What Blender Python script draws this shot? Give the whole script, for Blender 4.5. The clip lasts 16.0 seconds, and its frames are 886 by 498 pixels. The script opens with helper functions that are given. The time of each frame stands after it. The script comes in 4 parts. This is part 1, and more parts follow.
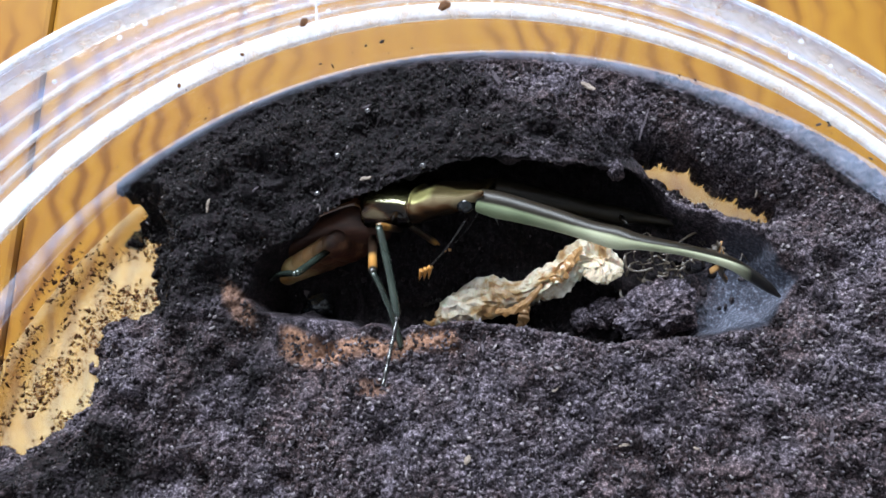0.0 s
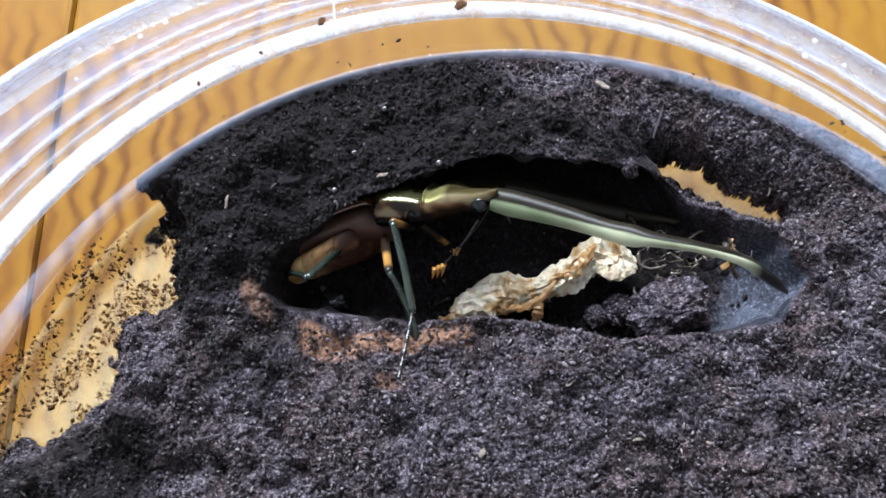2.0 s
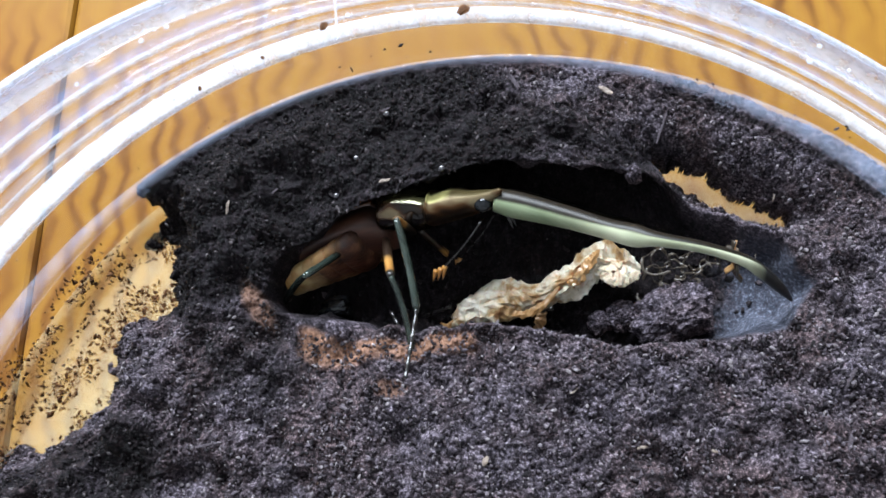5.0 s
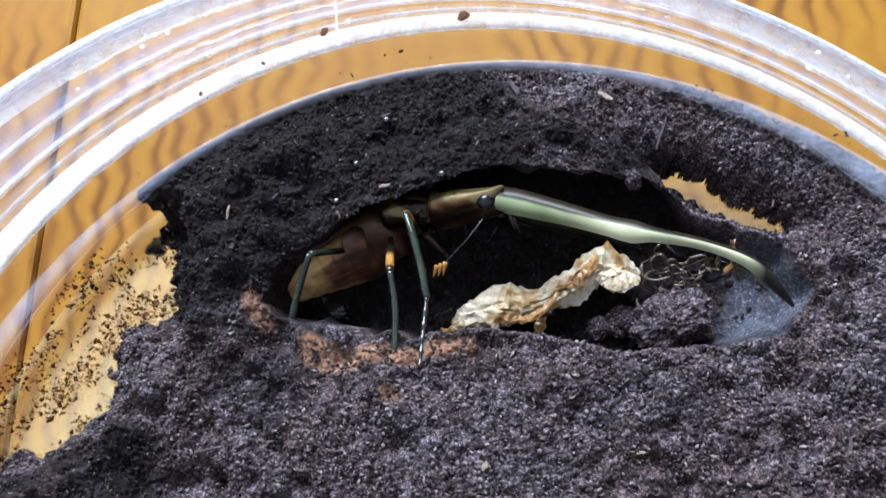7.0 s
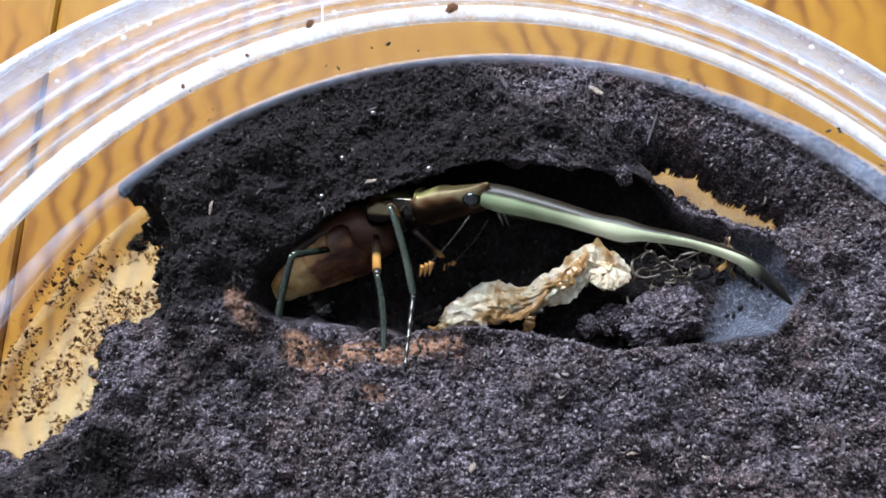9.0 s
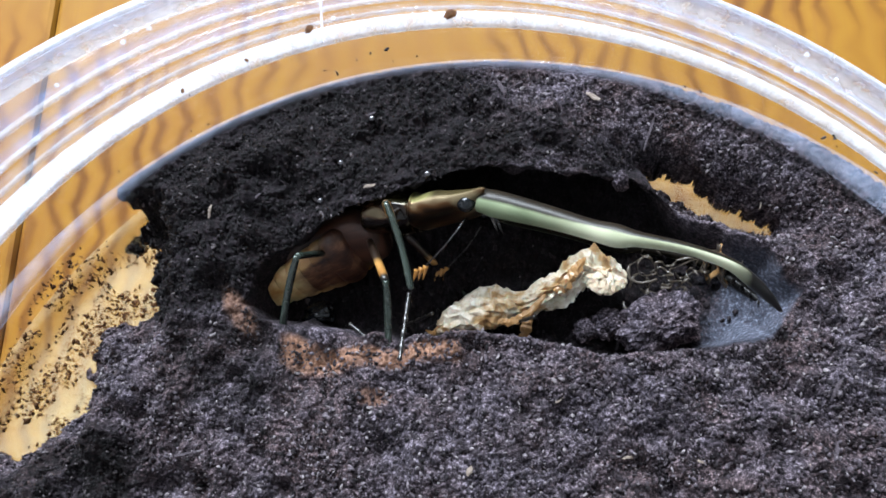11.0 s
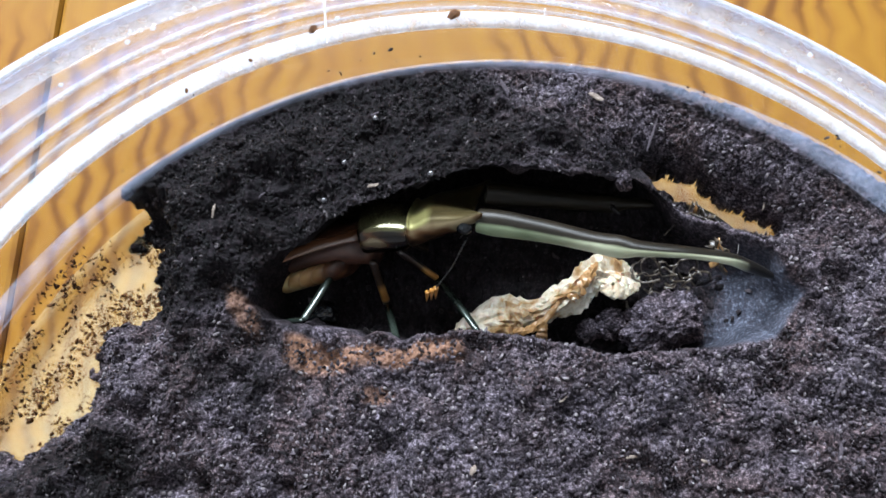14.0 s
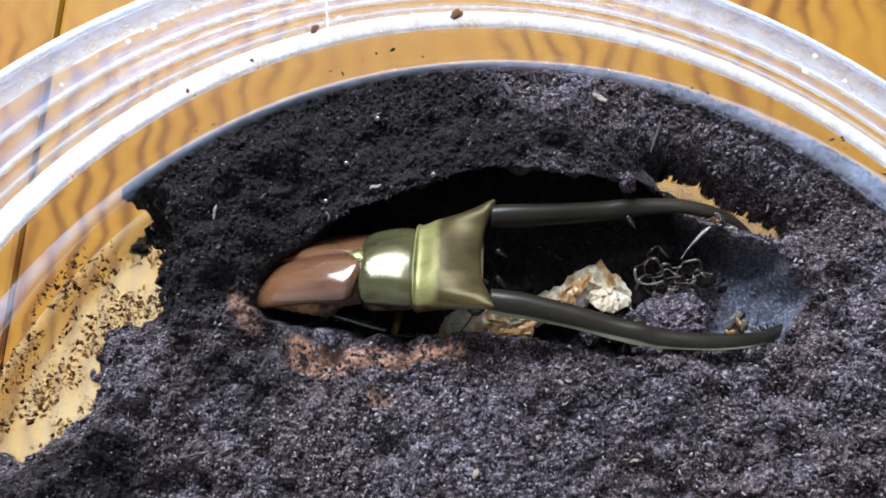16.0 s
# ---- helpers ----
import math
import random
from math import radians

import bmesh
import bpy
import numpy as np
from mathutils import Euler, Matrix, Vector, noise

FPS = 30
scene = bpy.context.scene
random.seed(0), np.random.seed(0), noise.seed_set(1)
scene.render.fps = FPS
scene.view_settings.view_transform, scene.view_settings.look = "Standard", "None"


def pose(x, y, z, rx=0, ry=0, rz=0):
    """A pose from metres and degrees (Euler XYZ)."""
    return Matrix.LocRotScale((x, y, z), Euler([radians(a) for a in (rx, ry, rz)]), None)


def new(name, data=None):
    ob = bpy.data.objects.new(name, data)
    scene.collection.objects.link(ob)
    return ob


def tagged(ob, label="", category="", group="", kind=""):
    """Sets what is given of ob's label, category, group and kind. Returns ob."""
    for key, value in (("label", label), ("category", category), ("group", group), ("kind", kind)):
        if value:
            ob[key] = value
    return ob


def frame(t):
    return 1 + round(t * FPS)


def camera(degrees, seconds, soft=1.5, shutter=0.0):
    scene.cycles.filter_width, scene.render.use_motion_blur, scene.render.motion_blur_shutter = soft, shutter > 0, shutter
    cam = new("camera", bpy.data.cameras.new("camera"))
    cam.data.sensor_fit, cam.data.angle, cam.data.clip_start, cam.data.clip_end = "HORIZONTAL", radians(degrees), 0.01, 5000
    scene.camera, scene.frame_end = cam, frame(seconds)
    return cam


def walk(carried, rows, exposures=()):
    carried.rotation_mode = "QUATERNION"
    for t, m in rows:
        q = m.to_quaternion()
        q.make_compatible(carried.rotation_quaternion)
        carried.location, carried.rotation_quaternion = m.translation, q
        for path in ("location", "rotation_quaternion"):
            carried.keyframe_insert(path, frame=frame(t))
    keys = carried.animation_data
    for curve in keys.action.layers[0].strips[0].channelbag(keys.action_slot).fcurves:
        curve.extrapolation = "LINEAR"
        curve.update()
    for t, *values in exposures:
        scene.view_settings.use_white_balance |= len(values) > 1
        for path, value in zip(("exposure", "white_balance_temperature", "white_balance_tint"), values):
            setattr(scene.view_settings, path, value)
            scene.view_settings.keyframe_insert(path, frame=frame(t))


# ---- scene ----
from collections import namedtuple

cam = camera(58.0, 16.0, soft=1.6)
PATH = [
    (0, -0.00000, 0.00000, 0.09200, 16.00, 8.00, -0.00),
    (0.5, -0.00010, -0.00065, 0.09289, 16.17, 8.30, 0.04),
    (1, -0.00023, -0.00072, 0.09305, 16.11, 8.47, 0.21),
    (1.5, -0.00071, -0.00075, 0.09284, 16.05, 8.59, 0.31),
    (2, -0.00055, -0.00080, 0.09289, 16.16, 8.54, 0.44),
    (2.5, -0.00037, -0.00016, 0.09257, 16.16, 8.43, 0.41),
    (3, -0.00030, -0.00070, 0.09333, 16.57, 8.62, 0.46),
    (3.5, -0.00058, -0.00045, 0.09284, 16.25, 8.66, 0.43),
    (4, -0.00089, -0.00063, 0.09261, 16.29, 8.49, 0.46),
    (6.5, -0.00097, -0.00035, 0.09233, 16.90, 8.48, 0.46),
    (7, -0.00087, -0.00066, 0.09254, 16.96, 8.49, 0.55),
    (7.5, -0.00085, -0.00056, 0.09251, 16.57, 8.36, 0.55),
    (8, -0.00067, -0.00023, 0.09217, 16.63, 8.16, 0.55),
    (8.5, -0.00099, -0.00003, 0.09128, 16.56, 8.06, 0.55),
    (9, -0.00088, -0.00012, 0.09110, 16.64, 7.74, 0.44),
    (11.5, -0.00093, 0.00008, 0.09174, 16.82, 7.46, 0.58),
    (12, -0.00109, -0.00016, 0.09168, 16.94, 7.48, 0.61),
    (12.5, -0.00110, -0.00014, 0.09179, 16.90, 7.54, 0.63),
    (13, -0.00099, -0.00025, 0.09160, 16.95, 7.59, 0.68),
    (13.5, -0.00115, -0.00004, 0.09141, 16.89, 7.50, 0.66),
    (14, -0.00121, -0.00038, 0.09165, 17.04, 7.48, 0.63),
    (14.5, -0.00100, -0.00028, 0.09174, 17.10, 7.49, 0.61),
    (15, -0.00129, -0.00032, 0.09132, 17.09, 7.50, 0.70),
    (15.5, -0.00114, -0.00045, 0.09191, 17.01, 7.37, 0.65),
    (16, -0.00147, 0.00011, 0.09139, 16.89, 7.48, 0.71),
]
walk(cam, [(t, pose(x, y, z, rx, ry, rz)) for t, x, y, z, rx, ry, rz in PATH])

# ---- light: one large window beside the table, and the sky outside it ----
world = bpy.data.worlds.new("sky")
scene.world = world
world.use_nodes = True
sky = world.node_tree.nodes.new("ShaderNodeTexSky")
sky.sky_type, sky.sun_disc = "NISHITA", False
sky.sun_elevation, sky.sun_rotation = radians(50), radians(-15)
back = world.node_tree.nodes["Background"]
back.inputs["Strength"].default_value = 0.1
world.node_tree.links.new(sky.outputs["Color"], back.inputs["Color"])

WIN_Y, WIN_X, WIN_Z, WIN_W, WIN_H = 0.58, -0.22, 0.64, 0.80, 0.54
lamp = bpy.data.lights.new("window_daylight", "AREA")
lamp.shape, lamp.size, lamp.size_y, lamp.energy, lamp.color = "RECTANGLE", WIN_W, WIN_H, 49.0, (0.78, 0.88, 1.0)
new("window_daylight", lamp).matrix_world = pose(WIN_X, WIN_Y + 0.05, WIN_Z, -90, 0, 0)
scene.view_settings.exposure = 0.0


# ---- materials ----
class Nodes:
    """A few shorthands for building a node material."""

    def __init__(self, name, rough=0.5, metal=0.0):
        self.m = bpy.data.materials.new(name)
        self.m.use_nodes = True
        self.t = self.m.node_tree
        self.b = self.t.nodes["Principled BSDF"]
        self.b.inputs["Roughness"].default_value = rough
        self.b.inputs["Metallic"].default_value = metal

    def add(self, kind, **values):
        n = self.t.nodes.new("ShaderNode" + kind)
        for k, v in values.items():
            n.inputs[k].default_value = v
        return n

    def link(self, a, b):
        self.t.links.new(a, b)

    def coords(self, sx=1, sy=1, sz=1, space="Object", rot=(0, 0, 0)):
        c = self.add("TexCoord")
        m = self.add("Mapping", Scale=(sx, sy, sz), Rotation=[radians(a) for a in rot])
        self.link(c.outputs[space], m.inputs["Vector"])
        return m.outputs["Vector"]

    def noise(self, scale, detail=4, rough=0.6, vec=None, distortion=0.0):
        n = self.add("TexNoise", Scale=scale, Detail=detail, Roughness=rough, Distortion=distortion)
        self.link(vec if vec is not None else self.coords(), n.inputs["Vector"])
        return n.outputs["Fac"]

    def ramp(self, fac, *stops):
        r = self.add("ValToRGB")
        e = r.color_ramp.elements
        while len(e) < len(stops):
            e.new(0.5)
        for el, (p, c) in zip(e, stops):
            el.position, el.color = p, (*c, 1)
        self.link(fac, r.inputs["Fac"])
        return r.outputs["Color"]

    def mix(self, fac, a, b, how="MIX"):
        n = self.t.nodes.new("ShaderNodeMix")
        n.data_type, n.blend_type = "RGBA", how
        for sock, v in ((n.inputs["Factor"], fac), (n.inputs["A"], a), (n.inputs["B"], b)):
            if isinstance(v, (int, float)):
                sock.default_value = v
            elif isinstance(v, tuple):
                sock.default_value = (*v, 1)
            else:
                self.link(v, sock)
        return n.outputs["Result"]

    def math(self, op, a, b=0.0):
        n = self.t.nodes.new("ShaderNodeMath")
        n.operation = op
        for s, v in zip(n.inputs, (a, b)):
            if isinstance(v, (int, float)):
                s.default_value = v
            else:
                self.link(v, s)
        return n.outputs[0]

    def color(self, out):
        self.link(out, self.b.inputs["Base Color"])
        return self

    def rough(self, out):
        self.link(out, self.b.inputs["Roughness"])
        return self

    def bump(self, fac, strength=0.4, distance=0.0003):
        n = self.add("Bump", Strength=strength, Distance=distance)
        self.link(fac, n.inputs["Height"])
        self.link(n.outputs["Normal"], self.b.inputs["Normal"])
        return self


def soil_material():
    n = Nodes("dark_humus", 0.72)
    fine = n.noise(3200, 6, 0.72)
    broad = n.noise(160, 3, 0.5)
    c = n.ramp(fine, (0.32, (0.014, 0.0105, 0.0125)), (0.50, (0.062, 0.050, 0.061)), (0.66, (0.29, 0.25, 0.295)))
    c = n.mix(n.ramp(n.noise(800, 4, 0.6), (0.40, (0, 0, 0)), (0.60, (1, 1, 1))), n.mix(1.0, c, (0.32, 0.31, 0.33), "MULTIPLY"), c)
    c = n.mix(n.ramp(broad, (0.4, (0, 0, 0)), (0.62, (1, 1, 1))), c, n.mix(1.0, c, (0.76, 0.64, 0.57), "MULTIPLY"))
    # colour darkened where humus is damp and where shade is painted in
    darkened = n.add("Attribute")
    darkened.attribute_name = "damp"
    c = n.mix(darkened.outputs["Fac"], c, n.mix(1.0, c, (0.105, 0.085, 0.090), "MULTIPLY"))
    at = n.add("Attribute")
    at.attribute_name = "stain"
    red = n.ramp(fine, (0.3, (0.085, 0.040, 0.024)), (0.7, (0.38, 0.205, 0.13)))
    keep = n.math("MULTIPLY", at.outputs["Fac"], n.ramp(n.noise(900, 4), (0.30, (0.60, 0.60, 0.60)), (0.60, (0.92, 0.92, 0.92))))
    c = n.mix(keep, c, red)
    # bluish smeared end, its colour raised for the light falling there
    sm = n.add("Attribute")
    sm.attribute_name = "smear"
    c = n.mix(n.math("MULTIPLY", sm.outputs["Fac"], 0.75), c, n.ramp(n.noise(2600, 5, 0.7), (0.34, (0.024, 0.027, 0.038)), (0.52, (0.070, 0.079, 0.108)), (0.68, (0.28, 0.31, 0.39))))
    n.color(c)
    n.rough(n.math("MULTIPLY_ADD", n.noise(1300, 2), 0.7))
    n.bump(n.noise(5200, 4, 0.7), 0.55, 0.00025)
    n.b.inputs["Specular IOR Level"].default_value = 0.2
    return n.m


def crumb_material():
    n = Nodes("humus_crumb", 0.62)
    g = n.add("NewGeometry")
    c = n.ramp(g.outputs["Random Per Island"], (0.0, (0.008, 0.006, 0.007)), (0.5, (0.066, 0.052, 0.060)),
               (0.84, (0.165, 0.138, 0.160)), (0.98, (0.33, 0.29, 0.30)))
    # crumbs take the same painted shade as the humus under them
    darkened = n.add("Attribute")
    darkened.attribute_name = "damp"
    fleck = n.ramp(g.outputs["Random Per Island"], (0.90, (1, 1, 1)), (0.96, (0.72, 0.72, 0.72)))
    c = n.mix(n.math("MULTIPLY", darkened.outputs["Fac"], fleck), c, n.mix(1.0, c, (0.115, 0.098, 0.098), "MULTIPLY"))
    n.color(n.mix(0.5, c, n.mix(1.0, c, n.ramp(n.noise(3500, 3), (0.3, (0.3, 0.3, 0.3)), (0.7, (1, 1, 1))), "MULTIPLY")))
    n.bump(n.noise(5200, 4, 0.7), 0.9, 0.0003)
    n.b.inputs["Specular IOR Level"].default_value = 0.22
    return n.m


def wood_material():
    n = Nodes("varnished_wood", 0.5)
    n.b.inputs["Specular IOR Level"].default_value = 0.1
    v = n.coords(1.0, 0.16, 1.0)
    warp = n.noise(30, 3, 0.6, v, 0.6)
    xyz = n.add("SeparateXYZ")
    n.link(n.coords(), xyz.inputs[0])
    zig = n.math("MULTIPLY", n.math("PINGPONG", n.math("ADD", xyz.outputs["Y"], n.math("MULTIPLY", n.noise(70, 2, 0.5), 0.008)), 0.0036), 620.0)
    sway = n.math("MULTIPLY", n.noise(42, 3, 0.6, n.coords(1, 0.5, 1)), 26.0)
    rings = n.math("SINE", n.math("ADD", n.math("MULTIPLY", xyz.outputs["X"], 1700.0), n.math("ADD", zig, sway)))
    rings = n.math("MULTIPLY", n.math("ADD", n.math("MULTIPLY", rings, 0.5), 0.5), n.ramp(n.noise(17, 2), (0.42, (0.12, 0.12, 0.12)), (0.56, (1, 1, 1))))
    grain = n.noise(420, 4, 0.7, n.coords(1.0, 0.05, 1.0))
    c = n.ramp(rings, (0.0, (0.27, 0.130, 0.015)), (0.5, (0.24, 0.108, 0.013)), (0.85, (0.15, 0.058, 0.008)), (1.0, (0.12, 0.045, 0.007)))
    c = n.mix(n.ramp(grain, (0.45, (0, 0, 0)), (0.75, (0.5, 0.5, 0.5))), c, (0.23, 0.098, 0.022))
    c = n.mix(n.ramp(warp, (0.5, (0, 0, 0)), (0.75, (0.6, 0.6, 0.6))), c, (0.21, 0.085, 0.017))
    n.color(c)
    n.bump(grain, 0.15, 0.0002)
    return n.m


def clear_plastic(name, haze, shine=0.75, milk_color=(0.78, 0.84, 0.93), least=0.05):
    """Clear moulded plastic: lets light through, glosses by Fresnel; its milk is scratches and painted-in window
    reflections.
    """
    n = Nodes(name)
    out = n.t.nodes["Material Output"]
    n.t.nodes.remove(n.b)
    clear = n.add("BsdfTransparent", Color=(0.975, 0.98, 0.985, 1))
    gloss = n.add("BsdfGlossy", Color=(1, 1, 1, 1), Roughness=0.06)
    milk = n.add("BsdfDiffuse", Color=(*milk_color, 1))
    a = n.t.nodes.new("ShaderNodeMixShader")
    n.link(n.ramp(n.noise(420, 4, 0.7), (0.35, (haze * 0.65,) * 3), (0.75, (haze * 1.6,) * 3)), a.inputs[0])
    n.link(clear.outputs[0], a.inputs[1])
    n.link(milk.outputs[0], a.inputs[2])
    facing = n.add("LayerWeight", Blend=0.5)
    gain = n.math("ADD", n.math("MULTIPLY", n.math("POWER", facing.outputs["Facing"], 4.0), shine), least)
    bump = n.add("Bump", Strength=0.12, Distance=0.0002)
    n.link(n.noise(700, 3), bump.inputs["Height"])
    n.link(bump.outputs["Normal"], gloss.inputs["Normal"])
    b = n.t.nodes.new("ShaderNodeMixShader")
    n.link(gain, b.inputs[0])
    n.link(a.outputs[0], b.inputs[1])
    n.link(gloss.outputs[0], b.inputs[2])
    n.link(b.outputs[0], out.inputs["Surface"])
    return n.m


def chitin(name, dark, light, rough=0.25, metal=0.0, scale=260, coat=0.3, stretch=(1, 1, 1)):
    n = Nodes(name, rough, metal)
    v = n.coords(*stretch)
    n.color(n.ramp(n.noise(scale, 4, 0.6, v), (0.32, dark), (0.68, light)))
    n.rough(n.math("MULTIPLY_ADD", n.noise(1500, 3), 0.12))
    n.t.nodes[-1].inputs[2].default_value = max(0.02, rough - 0.06)
    n.bump(n.noise(2600, 3), 0.12, 0.0001)
    n.b.inputs["Coat Weight"].default_value = coat
    n.b.inputs["Coat Roughness"].default_value = 0.12
    return n.m


def plain(name, a, b, rough, scale, bump=0.2, distance=0.002):
    n = Nodes(name, rough)
    n.color(n.ramp(n.noise(scale, 4), (0.3, a), (0.7, b)))
    n.bump(n.noise(scale * 6, 3), bump, distance)
    return n.m


def skin_material():
    n = Nodes("shed_pupal_skin", 0.42)
    a = n.noise(330, 4, 0.6, n.coords(1, 1, 1), 0.8)
    c = n.ramp(a, (0.28, (0.14, 0.058, 0.016)), (0.40, (0.36, 0.22, 0.09)), (0.50, (0.52, 0.45, 0.33)), (0.74, (0.68, 0.65, 0.57)))
    c = n.mix(n.ramp(n.noise(1500, 3), (0.5, (0, 0, 0)), (0.72, (0.5, 0.5, 0.5))), c, (0.20, 0.09, 0.025))
    n.color(c)
    n.bump(n.noise(900, 4, 0.6, n.coords(3, 0.6, 1)), 0.5, 0.0005)
    n.b.inputs["Subsurface Weight"].default_value = 0.12
    n.b.inputs["Subsurface Scale"].default_value = 0.001
    n.b.inputs["Coat Weight"].default_value = 0.2
    return n.m


SOIL, CRUMB, WOOD = soil_material(), crumb_material(), wood_material()
# base: warm milk paints a sheen over the dish floor
PLASTIC_BASE = clear_plastic("scuffed_clear_plastic", 0.15, 0.15, (1.0, 0.80, 0.42), 0.05)
PLASTIC_WALL = clear_plastic("clear_plastic_wall", 0.004, 0.06, least=0.012)
# rim, step and groove: bluish milk stands in for the sky they reflect
PLASTIC_RIM = clear_plastic("clear_plastic_rim", 0.04, 0.06, (0.72, 0.83, 1.0), 0.015)
PLASTIC_STEP = clear_plastic("milky_plastic_step", 0.085, 0.08, (0.62, 0.74, 1.0), 0.02)
PLASTIC_BLUE = clear_plastic("bluish_plastic_groove", 0.09, 0.06, (0.42, 0.60, 1.0), 0.012)
# ridges and beads: white milk paints the window's highlight lines
PLASTIC_LINE = clear_plastic("frosted_plastic_ridge", 0.26, 0.5)
PLASTIC_BEAD = clear_plastic("frosted_plastic_bead", 0.36)
PLASTIC_THIN = clear_plastic("frosted_plastic_line", 0.22)
SKIN = skin_material()
ELYTRON = chitin("copper_brown_elytra", (0.072, 0.029, 0.013), (0.165, 0.076, 0.038), 0.2, 0.2, 130, 1.0, (0.4, 2.5, 1))
BRONZE = chitin("green_bronze_cuticle", (0.17, 0.15, 0.055), (0.30, 0.28, 0.12), 0.27, 0.75, 160, 0.35)


def belly_material():
    """Soft belly plates: red-brown and streaked along the middle, tan at the margins, cream at the tail."""
    n = Nodes("soft_belly", 0.42)
    xyz = n.add("SeparateXYZ")
    n.link(n.add("TexCoord").outputs["Object"], xyz.inputs[0])
    streak = n.noise(240, 4, 0.6, n.coords(0.5, 2.2, 2.2))
    mid = n.ramp(streak, (0.36, (0.012, 0.004, 0.003)), (0.55, (0.060, 0.021, 0.010)), (0.70, (0.19, 0.09, 0.045)))
    tan = n.ramp(streak, (0.3, (0.32, 0.14, 0.045)), (0.7, (0.60, 0.37, 0.16)))
    cream = n.ramp(n.noise(300, 3), (0.35, (0.36, 0.17, 0.04)), (0.6, (0.68, 0.52, 0.26)))
    side = n.math("ADD", n.math("MULTIPLY", n.math("ABSOLUTE", xyz.outputs["Y"]), 300.0), n.math("MULTIPLY", streak, 0.5))
    back_of = n.ramp(n.math("MULTIPLY", n.math("ADD", xyz.outputs["X"], n.math("MULTIPLY", streak, 0.003)), -100.0), (0.70, (0, 0, 0)), (1.05, (1, 1, 1)))
    c = n.mix(n.math("MULTIPLY", n.ramp(side, (0.85, (0, 0, 0)), (1.2, (1, 1, 1))), back_of), mid, tan)
    tail = n.math("ADD", n.math("MULTIPLY", n.math("ADD", xyz.outputs["X"], 0.0122), -330.0), n.math("MULTIPLY", streak, 0.7))
    n.color(n.mix(n.ramp(tail, (0.3, (0, 0, 0)), (0.9, (1, 1, 1))), c, cream))
    n.bump(n.noise(1400, 3, 0.6, n.coords(0.6, 2, 2)), 0.3, 0.0003)
    n.b.inputs["Subsurface Weight"].default_value = 0.1
    n.b.inputs["Subsurface Scale"].default_value = 0.001
    return n.m


def two_toned(name, back, flank, lo, hi, rough, metal, scale=220, black_from=0.0, patch=(0.3, 0.7), front=None, spec=0.5, coat=0.15, side=0):
    """Cuticle with a darker or brighter back and other flanks; black past some length, where given."""
    n = Nodes(name, rough, metal)
    tc = n.add("TexCoord")
    sep = n.add("SeparateXYZ")
    n.link(tc.outputs["Normal"], sep.inputs[0])
    grain = n.noise(scale, 4, 0.6, n.coords(0.5, 2, 2))
    blotch = n.noise(scale * 0.9, 2, 0.5, n.coords(0.9, 1, 1.6))
    a = n.ramp(grain, (0.3, back[0]), (0.7, back[1]))
    # browner fore part, painting in the dark room it reflects
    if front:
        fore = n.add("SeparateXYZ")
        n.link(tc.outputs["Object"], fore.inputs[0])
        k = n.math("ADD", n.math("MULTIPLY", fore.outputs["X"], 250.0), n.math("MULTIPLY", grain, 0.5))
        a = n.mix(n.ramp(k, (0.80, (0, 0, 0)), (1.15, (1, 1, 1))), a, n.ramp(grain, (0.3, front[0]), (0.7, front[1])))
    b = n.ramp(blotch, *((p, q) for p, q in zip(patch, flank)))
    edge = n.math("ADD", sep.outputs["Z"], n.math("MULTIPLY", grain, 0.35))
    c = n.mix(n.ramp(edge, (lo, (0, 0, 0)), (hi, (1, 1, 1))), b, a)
    if black_from:
        along = n.add("SeparateXYZ")
        n.link(tc.outputs["Object"], along.inputs[0])
        # flank darkened towards the base, in place of shade and reflections there
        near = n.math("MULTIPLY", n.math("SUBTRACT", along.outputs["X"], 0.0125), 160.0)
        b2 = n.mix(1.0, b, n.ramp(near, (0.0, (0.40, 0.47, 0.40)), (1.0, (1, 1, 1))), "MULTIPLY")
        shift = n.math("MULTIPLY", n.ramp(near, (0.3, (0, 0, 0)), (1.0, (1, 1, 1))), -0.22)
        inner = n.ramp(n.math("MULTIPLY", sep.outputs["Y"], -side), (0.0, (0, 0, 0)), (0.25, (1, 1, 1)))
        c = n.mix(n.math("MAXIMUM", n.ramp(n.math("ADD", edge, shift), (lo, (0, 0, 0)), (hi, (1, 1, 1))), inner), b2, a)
        far = n.math("MULTIPLY", n.math("SUBTRACT", along.outputs["X"], black_from), 600.0)
        c = n.mix(n.ramp(far, (0.0, (0, 0, 0)), (1.0, (1, 1, 1))), c, (0.010, 0.009, 0.008))
    n.color(c)
    n.bump(n.noise(2600, 3), 0.10, 0.0001)
    n.b.inputs["Specular IOR Level"].default_value = spec
    n.b.inputs["Coat Weight"].default_value = coat
    n.b.inputs["Coat Roughness"].default_value = 0.1
    return n.m


# pale outer flanks also carry the window light that glossy cuticle reflects
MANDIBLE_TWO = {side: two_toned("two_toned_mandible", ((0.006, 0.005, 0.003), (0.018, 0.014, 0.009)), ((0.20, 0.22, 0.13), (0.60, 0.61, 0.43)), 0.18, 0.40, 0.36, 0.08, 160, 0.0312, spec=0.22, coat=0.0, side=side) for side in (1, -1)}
# brown and cream underside patches, darkened for the humus lip's shade
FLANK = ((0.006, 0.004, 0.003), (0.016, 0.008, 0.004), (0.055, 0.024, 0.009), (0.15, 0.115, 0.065))
